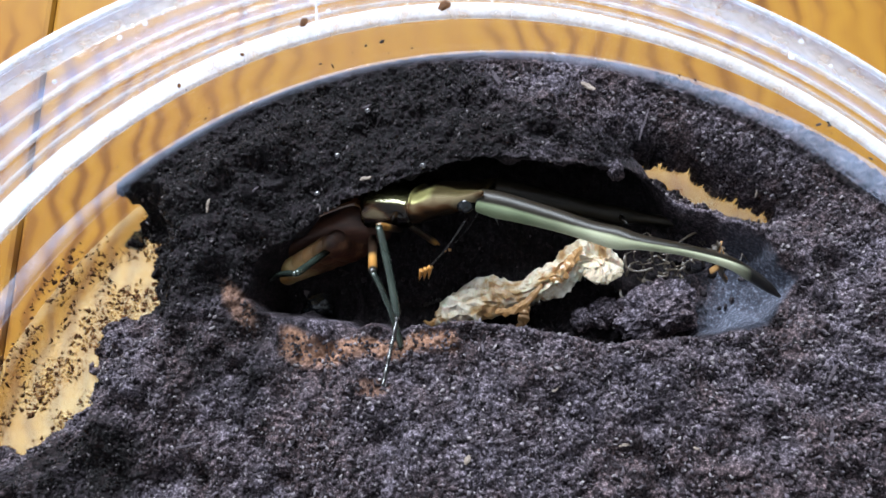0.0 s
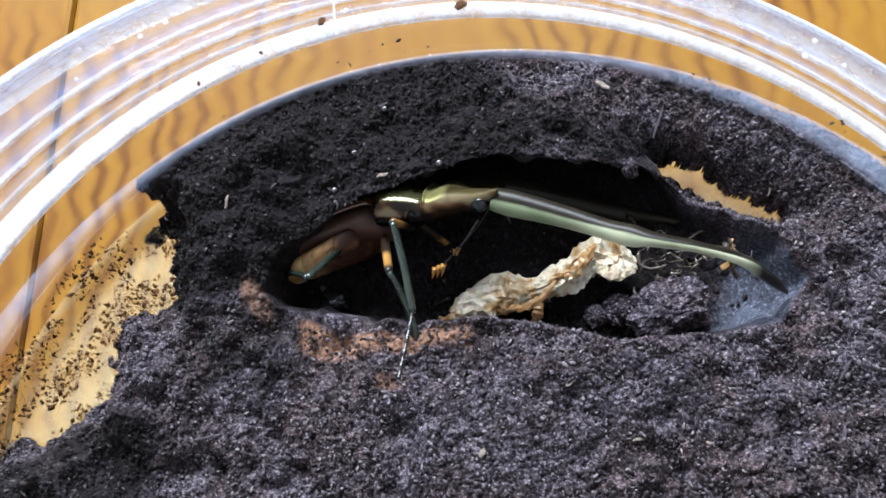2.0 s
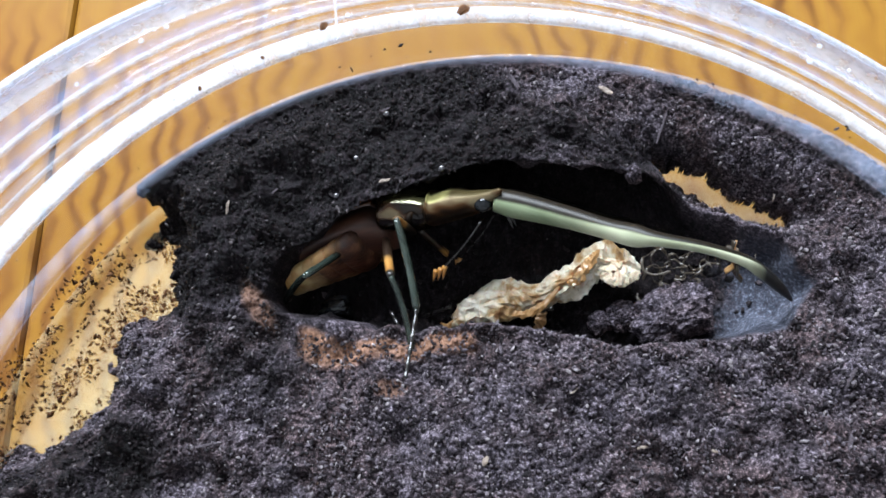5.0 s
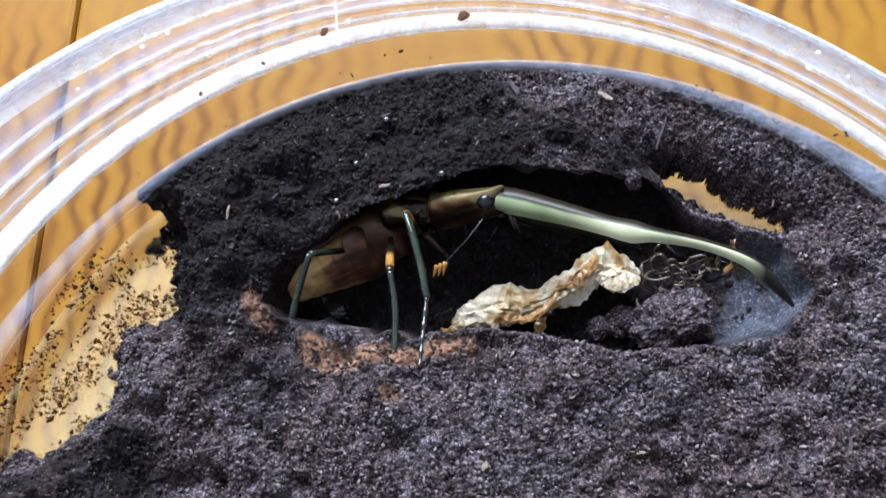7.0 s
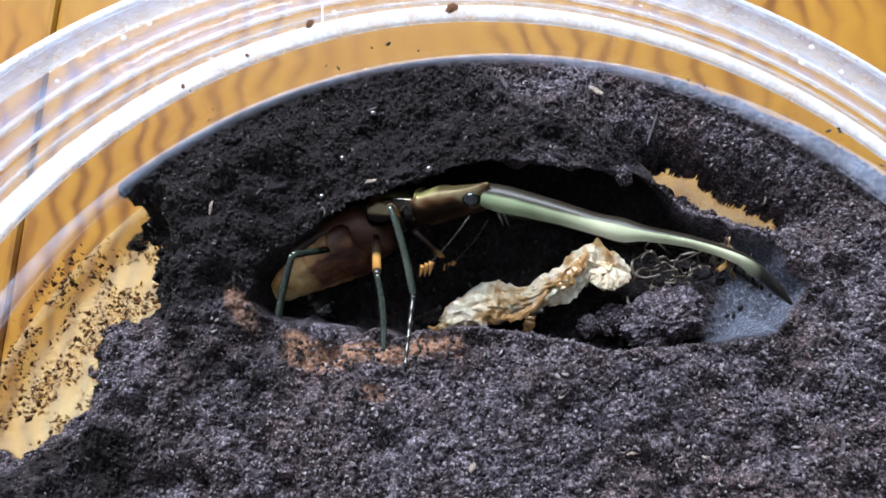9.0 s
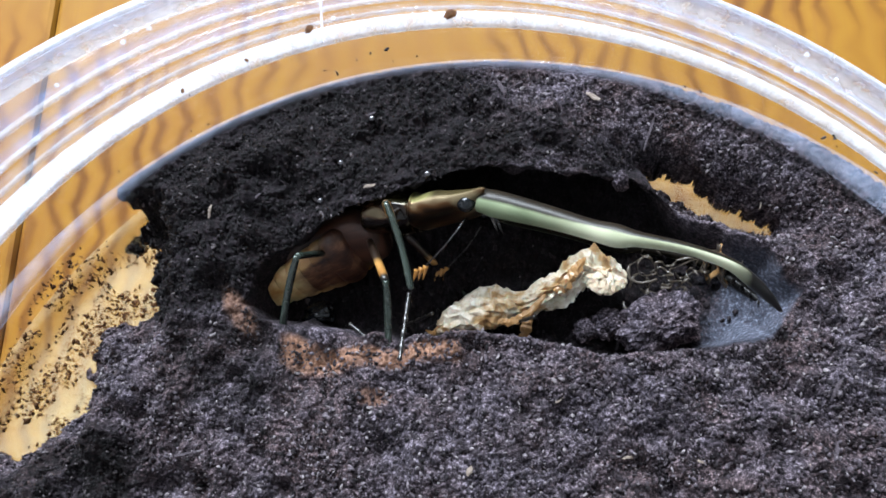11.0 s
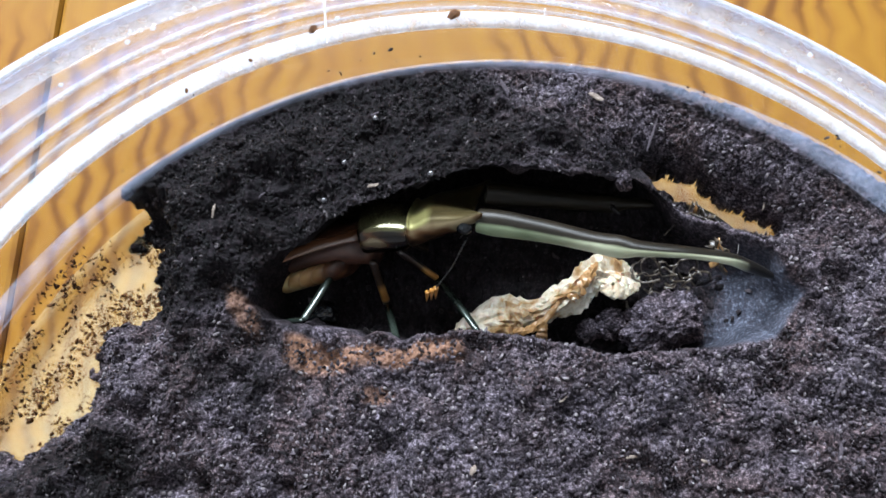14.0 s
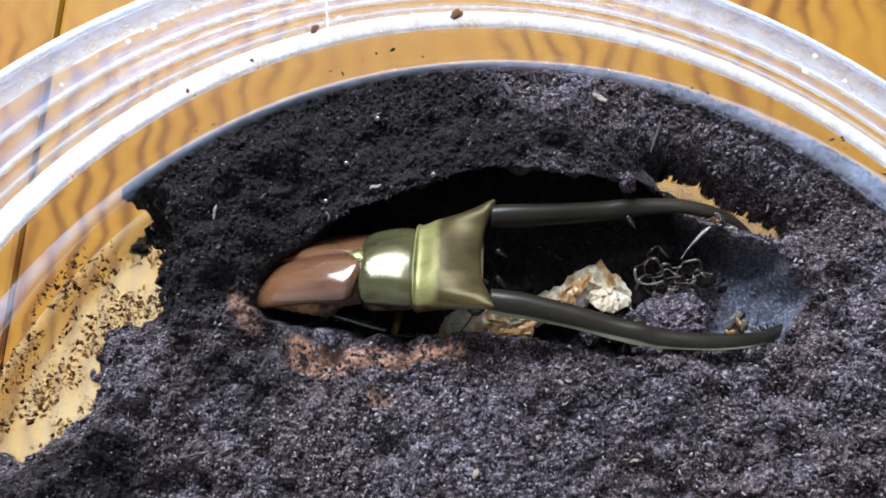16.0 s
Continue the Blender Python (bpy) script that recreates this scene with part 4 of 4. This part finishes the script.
def head_mesh():
    rings = []
    for x, z, w, a, b in curve_points([(0.0, 0.0, 4.5, 1.5, 1.7), (0.3, 0.05, 5.05, 2.05, 1.8), (0.75, 0.05, 5.0, 1.75, 1.8), (2.4, 0.4, 5.15, 1.9, 1.7), (4.4, 0.8, 5.5, 1.6, 1.6), (6.2, 1.2, 5.9, 1.35, 1.5), (7.3, 1.5, 6.2, 0.95, 1.2), (7.7, 1.6, 6.1, 0.55, 0.9)], 5):
        ring = []
        for j in range(40):
            t = 2 * math.pi * j / 40
            c, s = math.cos(t), math.sin(t)
            y = w * math.copysign(abs(c) ** 0.72, c)
            k = abs(y) / 6.4
            fore = max(0, (x - 2.5) / 5.9)
            hollow = (k ** 2.5 * 2.0 - 1.1) * fore
            dip = max(0, s) ** 0.5 * max(0, 1 - k ** 2) * 1.5 * float(smooth(2.6, 8.0, x))
            horn = 0.6 * k ** 4 * fore
            eyebrow = 0.25 * max(0, s) * math.exp(-((k - 0.74) / 0.09) ** 2) * float(smooth(0.8, 2.5, x))
            pit = 0.14 * max(0, s) * math.exp(-((y / 0.4) ** 2 + ((x - 1.5) / 0.5) ** 2))
            ring.append((x + hollow, y * (1 + 0.05 * fore * k ** 4), z + (a if s > 0 else b) * math.copysign(abs(s) ** 0.8, s) - dip + horn + eyebrow - pit))
        rings.append(ring)
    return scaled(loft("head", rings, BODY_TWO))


def mandible(side):
    """Long, bowed outwards, hooked at the tip, with two inner teeth and saw points before the tip."""
    rows = [(7.6, 5.0, 1.0, 1.1, 1.2), (9.2, 5.2, 0.6, 1.2, 1.35), (11.0, 5.4, 0.2, 1.2, 1.3), (15.0, 6.1, -0.8, 1.1, 1.1), (18.5, 6.9, -1.8, 1.05, 1.0), (21.0, 7.4, -2.4, 1.05, 1.1),
            (23.0, 7.8, -2.7, 1.0, 0.72), (27.0, 8.0, -3.4, 0.85, 0.56), (30.7, 7.4, -4.6, 0.74, 0.58), (32.8, 6.3, -6.0, 0.68, 0.6), (34.6, 4.7, -7.5, 0.5, 0.48), (36.0, 3.1, -8.8, 0.15, 0.18)]
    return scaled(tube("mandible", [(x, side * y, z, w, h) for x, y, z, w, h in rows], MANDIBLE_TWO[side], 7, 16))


def spike(name, a, b, r, material, sides=7):
    m = [tuple(a[i] + (b[i] - a[i]) * k for i in range(3)) + (r * q, r * q) for k, q in ((0, 1), (0.5, 0.62), (1, 0.08))]
    return scaled(tube(name, m, material, 3, sides, up=(0.2, 0.1, 1)))


for row in (
    (-5.0, 41.5, 2.6, -62, 0.50, 0),
    (4.6, 40.5, 1.9, -35, 0.55, 1),
    (10.5, 36.8, 4.2, 72, 0.30, 0),
    (21.9, 29.4, 1.3, 80, 0.20, 1),
    (0.0, 7.9, 0.9, 35, 0.22, 1),
    (5.9, 2.8, 1.1, 5, 0.3, 1),
    (12.2, 2.5, 0.8, -25, 0.25, 1),
    (-19.5, 39.2, 1.3, 20, 0.30, 0),
    (24.7, 9.0, 2.2, 60, 0.35, 0),
    (23.5, 3.1, 2.4, 75, 0.40, 0),
    (27.8, 14.0, 1.4, 10, 0.5, 0),
    (-36.1, 28.0, 1.5, 80, 0.35, 1),
    (-31.1, 29.3, 1.6, 30, 0.30, 0),
    (16.7, 22.0, 1.2, 20, 0.30, 0),
    (-8.2, 1.6, 1.0, 60, 0.5, 1),
    (-35.7, 3.0, 1.8, 10, 0.30, 0),
    (-18.4, 29.3, 1.2, 12, 0.45, 1),
):
    wood_chip(*row)
for row in ((-22.2, 33.1), (-19.3, 38.7), (-12.5, 30.4), (-24.3, 29.0)):
    droplet(*row)

beetle = tagged(new("stag_beetle"), "bronze green stag beetle with long mandibles and copper brown wing cases", "beetle")
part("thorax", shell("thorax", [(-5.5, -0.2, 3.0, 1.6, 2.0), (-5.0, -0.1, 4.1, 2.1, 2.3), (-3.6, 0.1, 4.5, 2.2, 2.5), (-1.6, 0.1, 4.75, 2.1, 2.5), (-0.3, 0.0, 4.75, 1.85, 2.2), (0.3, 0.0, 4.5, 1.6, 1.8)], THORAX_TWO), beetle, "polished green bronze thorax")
HIND = pose(5 * MM, 0, 0)
hind_mesh = shell("hind_body", [(-4.4, -1.2, 2.8, 1.6, 1.6), (-6.4, -1.1, 3.9, 2.4, 1.9), (-9.4, -2.0, 3.7, 2.6, 1.5), (-12.0, -3.0, 3.4, 2.4, 1.2), (-16.0, -5.0, 2.6, 1.7, 0.9), (-18.0, -6.2, 1.5, 1.0, 0.6)], UNDER)
hind_mesh.transform(HIND)
hind = part("hind_body", hind_mesh, beetle, "dark brown hind body under the wing cases", pose(-5 * MM, 0, 0))
part("elytron", elytron(1), hind, "glossy copper brown wing case", HIND)
part("elytron", elytron(-1), hind, "glossy copper brown wing case", HIND)
for i in range(8):
    k = i / 7
    x, z, w = -8.0 - 10.2 * k, -2.7 - 4.6 * k, 4.15 - 2.6 * k
    part("abdomen_ring", shell("abdomen_ring", [(x + 0.9, z, w * 0.80, 0.8, 1.2 - 0.5 * k), (x + 0.1, z - 0.25, w, 1.1, 1.8 - 0.6 * k), (x - 1.0, z - 0.8, w * 0.98, 1.0, 1.7 - 0.6 * k), (x - 1.5, z - 1.1, w * 0.84, 0.7, 1.2 - 0.5 * k)], BELLY), hind, "pale yellow brown belly ring", HIND)
part("scutellum", shell("scutellum", [(-5.0, 1.9, 0.9, 0.25, 0.3), (-5.8, 2.05, 0.8, 0.3, 0.3), (-6.9, 2.0, 0.15, 0.1, 0.2)], BRONZE, 12), hind, "", HIND)

head = part("head", head_mesh(), beetle, "green bronze head with pointed front corners")
for s in (1, -1):
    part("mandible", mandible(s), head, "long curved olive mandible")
    part("eye", shell("eye", [(5.25, 0.8, 0.1, 0.1, 0.1), (5.4, 0.8, 0.42, 0.42, 0.42), (5.8, 0.83, 0.74, 0.74, 0.74), (6.2, 0.85, 0.85, 0.85, 0.85), (6.6, 0.87, 0.74, 0.74, 0.74), (7.0, 0.9, 0.42, 0.42, 0.42), (7.15, 0.9, 0.1, 0.1, 0.1)], EYE, 14), head, "shiny black eye", pose(0.1 * MM, s * 5.3 * MM, -0.3 * MM, 0, 0, 0))
    ant = [(6.2, s * 4.6, -0.8, 0.10, 0.10), (4.6, s * 5.2, -3.2, 0.07, 0.07), (3.0, s * 5.2, -5.0, 0.07, 0.07), (2.2, s * 4.9, -5.8, 0.08, 0.08)]
    part("antenna", scaled(tube("antenna", ant, BLACK, 4, 7, up=(0, 1, 0.2))), head, "thin black antenna")
    for k in range(3):
        part("club_plate", spike("club_plate", (2.3 - 0.45 * k, s * 4.9, -5.7 - 0.2 * k), (2.0 - 0.5 * k, s * 4.6, -7.1 - 0.1 * k), 0.3, CLUB), head, "orange antenna club plate")
    part("palp", spike("palp", (8.2, s * 1.6, -0.2), (9.0, s * 2.0, -2.0), 0.25, BLACK), head)
    # teeth and the torn membrane clinging to the mandible
    part("tooth", spike("tooth", (21.2, s * 6.6, -2.5), (22.0, s * 5.4, -3.2), 0.4, BLACK), head)
    for k in range(5):
        q = k / 5
        p = (32.0 + 4.0 * q, s * (6.1 - 2.8 * q), -5.4 - 3.4 * q)
        part("saw_point", spike("saw_point", p, (p[0] - 0.3, p[1] - s * 0.75, p[2] - 0.35), 0.26, BLACK, 6), head)
    rng = random.Random(9 + s)
    for k in range(6):
        c = [(30.2 + rng.uniform(-.3, .5) + 0.25 * i * rng.uniform(-1, 1), s * (6.4 + rng.uniform(-.8, .5)), -4.0 - 0.75 * i + rng.uniform(-.5, 1.2), rng.uniform(.15, .5), rng.uniform(.04, .08)) for i in range(4)]
        part("clinging_skin", scaled(tube("clinging_skin", c, DARKSKIN if k % 3 else BROWNSKIN, 4, 6, up=(1, 0.3, 0), wobble=0.5)), head, "torn scrap of skin stuck to the mandible")
    for k in range(4):
        p = Vector((29.6 + 0.7 * k, s * (6.2 + 0.3 * rng.uniform(-1, 1)), -3.6 - 0.5 * k))
        q = Vector((rng.uniform(-0.9, 0.9), -s * rng.uniform(-0.6, 1.2), rng.uniform(-0.9, 0.5))).normalized()
        c = [(*(p + q * d + Vector([rng.uniform(-0.2, 0.2) for _ in range(3)])), rng.uniform(0.12, 0.42), 0.06) for d in (-0.9, -0.3, 0.3, 0.9, 1.4)]
        part("clinging_skin", scaled(tube("clinging_skin", c, DARKSKIN, 4, 6, up=(q.y, 0.3, q.x), wobble=0.7)), head, "torn scrap of skin stuck to the mandible")
    if s > 0:
        for c in ([(29.5, 5.8, -4.0, 0.2, 0.08), (31.2, 4.6, -4.6, 0.14, 0.06), (33.0, 3.6, -5.6, 0.16, 0.06), (34.6, 2.4, -7.2, 0.06, 0.04)], [(29.6, 5.7, -3.9, 0.16, 0.08), (28.4, 4.8, -4.2, 0.25, 0.08), (27.0, 3.6, -4.9, 0.1, 0.05), (26.2, 2.6, -5.2, 0.04, 0.04)]):
            part("clinging_skin", scaled(tube("clinging_skin", c, DARKSKIN, 5, 6, wobble=0.4)), head, "long torn strand of skin stuck to the mandible")

LEG_SIZES = [(6.4, 9.2, 7.0), (7.0, 8.2, 6.0), (5.8, 8.6, 5.0)]


def limb(name, length, w0, w1, material, bend=0.0):
    """A limb piece along +x, flattened, a little bowed and thicker at the far joint."""
    c = [(0, 0, 0, w0 * 0.8, w0 * 0.7), (length * 0.25, 0, bend, w0, w0 * 0.8), (length * 0.6, 0, bend * 1.2, (w0 + w1) / 2, (w0 + w1) / 2.6), (length * 0.93, 0, bend * 0.3, w1, w1 * 0.85), (length, 0, 0, w1 * 0.6, w1 * 0.6)]
    return scaled(tube(name, c, material, 5, 10))


def leg(thigh, shin, foot):
    dark = thigh < 6
    f = part("leg", limb("leg", thigh, 0.48, 0.44, LEG if dark else FEMUR), beetle, "jointed beetle leg, green black" if dark else "jointed beetle leg with an orange thigh")
    part("tibia", limb("tibia", shin, 0.42, 0.40, LEG, 0.25), f, "glossy green black shin")
    part("tarsus", scaled(tube("tarsus", [(foot * i / 10, 0, 0, (0.25, 0.16)[i % 2], (0.25, 0.16)[i % 2]) for i in range(11)], BLACK, 3, 8)), f, "thin black jointed foot")
    return f


legs = [leg(*size) for size in LEG_SIZES + LEG_SIZES]


# ---- what moves ----
# the beetle lies on its side, braces itself, then rolls onto its legs: seconds, neck in mm, roll, pitch, yaw
BODY = [
    (0, -13.95, 28.12, 12.36, -63.4, -4.0, -3.5),
    (4.2, -14.57, 27.57, 12.91, -65.4, -0.3, -1.8),
    (6.3, -14.03, 28.72, 10.79, -76.9, -3.4, -4.6),
    (7, -14.03, 28.72, 10.79, -76.9, -3.4, -4.6),
    (9, -13.94, 28.37, 11.86, -73.9, -5.5, -4.6),
    (11.5, -14.41, 28.22, 12.05, -75.8, -4.1, -4.6),
    (12, -14.43, 28.16, 12.18, -76.0, -4.0, -4.6),
    (12.5, -14.54, 28.31, 11.74, -74.3, -3.3, -4.0),
    (13, -14.54, 28.40, 11.34, -69.5, -4.4, -3.9),
    (13.2, -14.14, 28.18, 11.40, -59.9, -11.0, -5.7),
    (13.5, -14.69, 26.10, 10.74, -56.1, -6.8, -1.2),
    (14, -15.25, 27.20, 11.80, -54.0, -3.3, 3.4),
    (14.3, -15.32, 26.69, 12.39, -49.4, -2.7, 3.2),
    (14.5, -14.72, 25.37, 13.35, -46.0, -2.3, 0.9),
    (14.6, -14.68, 24.80, 13.88, -46.0, -1.4, 1.7),
    (14.7, -14.98, 23.53, 14.61, -36.1, -0.3, 2.9),
    (14.8, -14.40, 21.94, 15.54, -30.6, -0.9, 3.0),
    (15, -14.41, 21.32, 15.76, -27.2, -1.5, 3.0),
    (16, -14.45, 21.26, 15.70, -19.8, -2.9, 1.7),
]
# seconds, degrees by which the hind body is bent down, twisted and turned, and mm by which it sags
BEND = [(0, 1.5, -20.0, -11.1, 1.3), (4.2, 1.5, -20.0, -11.1, 1.3), (6.3, 7.6, -32.0, -8.9, 1.6), (9, 7.6, -32.0, -8.9, 1.6), (12.7, 7.9, -32.0, -12.7, 1.6), (13.5, -10.9, -14.2, 0.2, 1.7), (14, -10.7, -13.3, -7.4, 1.8), (14.5, -6.4, -15.4, -6.8, 2.0), (14.8, -4.0, -12, -17.1, 0.2), (16, -4.0, -12, -17.1, 0.2)]
# knee, ankle and toe of the legs of its right side, in mm, as it braces and stands
LEGS = [
    [
        (0, (-16.5, 24.0, 18.0), (-14.6, 13.9, 18.0), (-15.8, 7.4, 20.0)),
        (4.2, (-16.8, 23.9, 18.9), (-14.8, 14.1, 18.0), (-15.9, 7.2, 20.0)),
        (6.3, (-16.2, 26.0, 19.0), (-14.1, 18.0, 18.5), (-14.2, 10.7, 20.0)),
        (9, (-16.1, 26.1, 19.5), (-14.0, 18.2, 18.5), (-14.1, 10.0, 20.0)),
        (12.5, (-16.4, 27.1, 19.0), (-13.8, 19.6, 18.0), (-13.7, 13.0, 19.0)),
        (13.2, (-17.0, 24.9, 18.5), (-12.5, 19.8, 15.0), (-11.9, 16.3, 12.0)),
        (13.5, (-18.3, 24.6, 4.8), (-12.1, 17.7, 10.0), (-11.3, 16.0, 8.0)),
        (14, (-13.3, 22.4, 6.6), (-10.0, 17.8, 9.0), (-9.7, 16.1, 7.0)),
        (14.5, (-15.3, 20.4, 6.9), (-12.9, 17.2, 9.0), (-11.9, 15.7, 7.0)),
        (14.8, (-17.5, 15.5, 9.1), (-15.5, 15.7, 7.0), (-12.9, 15.5, 6.0)),
        (16, (-17.9, 15.9, 8.4), (-15.2, 15.7, 7.0), (-12.5, 15.6, 6.0)),
    ],
    [
        (0, (-17.8, 20.6, 16.1), (-16.1, 15.2, 15.0), (-15.9, 14.3, 12.0)),
        (4.2, (-17.8, 19.7, 16.8), (-16.4, 15.4, 15.0), (-16.2, 14.2, 12.0)),
        (6.3, (-17.7, 20.1, 17.1), (-17.6, 14.7, 15.0), (-19.8, 14.6, 12.0)),
        (9, (-17.6, 19.6, 17.0), (-17.5, 14.7, 15.0), (-19.6, 14.3, 12.0)),
        (12.5, (-16.3, 19.9, 15.5), (-16.3, 15.8, 13.0), (-20.3, 15.9, 12.0)),
        (13.2, (-16.7, 19.1, 14.1), (-16.8, 15.7, 10.0), (-19.7, 15.9, 9.0)),
        (13.5, (-19.6, 19.7, 3.6), (-17.5, 16.2, 9.0), (-19.9, 16.1, 8.0)),
        (14, (-19.2, 20.0, 5.0), (-17.5, 16.1, 9.0), (-20.0, 16.1, 8.0)),
        (14.5, (-19.3, 19.1, 5.8), (-17.8, 16.0, 9.0), (-20.5, 16.2, 8.0)),
        (14.8, (-19.4, 16.1, 7.1), (-18.9, 15.6, 7.0), (-21.4, 15.6, 7.0)),
        (16, (-20.0, 16.4, 6.4), (-18.4, 15.8, 7.0), (-21.1, 15.8, 7.0)),
    ],
    [
        (0, (-25.2, 21.4, 14.0), (-30.6, 21.0, 10.0), (-32.2, 19.7, 9.0)),
        (4.2, (-25.9, 20.2, 14.9), (-30.8, 20.9, 10.0), (-33.0, 19.5, 9.0)),
        (6.3, (-27.3, 22.0, 17.7), (-29.0, 16.3, 13.0), (-29.4, 15.6, 11.0)),
        (9, (-27.3, 21.7, 17.6), (-28.8, 15.8, 13.0), (-28.9, 15.3, 11.0)),
        (12.5, (-24.8, 22.4, 18.2), (-27.6, 16.1, 13.0), (-27.9, 15.6, 11.0)),
        (13.2, (-26.3, 22.4, 15.7), (-29.5, 18.0, 12.0), (-29.8, 16.8, 11.0)),
        (13.5, (-30.1, 20.4, 13.4), (-30.1, 17.7, 10.0), (-32.0, 17.2, 8.0)),
        (14, (-26.8, 16.3, 12.2), (-30.6, 16.6, 9.0), (-32.5, 16.7, 7.0)),
        (14.5, (-27.9, 17.1, 10.7), (-30.2, 16.4, 9.0), (-32.3, 16.6, 7.0)),
        (14.8, (-19.8, 16.1, 9.8), (-24.0, 16.4, 7.0), (-26.9, 16.7, 6.0)),
        (16, (-19.7, 16.4, 10.8), (-21.7, 16.1, 7.0), (-24.5, 16.3, 6.0)),
    ],
]
HIPS = [(-1.6, -1.8, -2.4), (-4.6, -2.0, -3.2), (-9.6, -2.0, -4.6)]


def body_pose(t):
    """The beetle's pose at t, eased along its rows."""
    v = np.array([np.interp(t, [r[0] for r in BODY], [r[i] for r in BODY]) for i in range(1, 7)])
    return pose(v[0] * MM, v[1] * MM, v[2] * MM, v[3], v[4], v[5])


def aim(a, b, up=(0, 0, 1)):
    """A pose at a whose x axis points to b."""
    x = (Vector(b) - Vector(a)).normalized()
    y = Vector(up).cross(x).normalized()
    m = Matrix((x, y, x.cross(y))).transposed().to_4x4()
    m.translation = a
    return m


def step_rows(rows, hip, size):
    """Poses of thigh, shin and foot, each in its parent's space."""
    thigh, shin, foot = [], [], []
    for t, *marks in rows:
        inv = body_pose(t).inverted()
        knee, ankle, toe = (inv @ (Vector(p) * MM) for p in marks)
        hip_at = Vector(hip) * MM
        f = aim(hip_at, knee)
        k = f @ Vector((size[0] * MM, 0, 0))
        s = aim(k, ankle)
        a = s @ Vector((size[1] * MM, 0, 0))
        u = aim(a, toe if (toe - a).length > 1.5 * MM else a + (toe - ankle))
        thigh.append((t, f))
        shin.append((t, f.inverted() @ s))
        foot.append((t, f.inverted() @ u))
    return thigh, shin, foot


def motions():
    walk(beetle, [(r[0], body_pose(r[0])) for r in BODY])
    walk(hind, [(t, pose(-5 * MM, s * MM, -s * MM, w, -a, turn)) for t, a, w, turn, s in BEND])
    for ob, rows, hip, size in zip(legs, LEGS, HIPS, LEG_SIZES):
        for piece, keys in zip((ob, *(next(c for c in ob.children if c.name.startswith(n)) for n in ("tibia", "tarsus"))), step_rows(rows, hip, size)):
            walk(piece, keys)
    # the legs of its left side stay folded under it
    for ob, size, hip, knee, ankle, toe in zip(legs[3:], LEG_SIZES, HIPS, ((1.0, 5.5, -5.5), (-7.5, 6.0, -6.5), (-13, 5.5, -6.0)), ((6, 4.5, -10.5), (-5, 5.0, -10.5), (-17, 4.5, -9.0)), ((10, 2, -11.5), (0, 2, -11.5), (-20, 2, -10.0))):
        h = Vector((hip[0], -hip[1], hip[2])) * MM
        f = aim(h, Vector(knee) * MM)
        k = f @ Vector((size[0] * MM, 0, 0))
        s = aim(k, Vector(ankle) * MM)
        a = s @ Vector((size[1] * MM, 0, 0))
        ob.matrix_basis = f
        for c in ob.children:
            c.matrix_basis = f.inverted() @ (s if c.name.startswith("tibia") else aim(a, Vector(toe) * MM))
    rest = (-3.2, 19.3, 7.6)
    moved = [(0, 0, 0, 0, 0), (13.5, 0, 0, 0, 0), (14.0, 1.1, -0.9, 0, 3), (14.5, -0.1, -0.8, 0, -2), (14.8, -0.4, -0.9, -0.8, -4), (16, -0.4, -0.9, -0.8, -4)]
    walk(skin_thing, [(t, pose((rest[0] + x) * MM, (rest[1] + y) * MM, (rest[2] + z) * MM, 0, 0, w)) for t, x, y, z, w in moved])


motions()
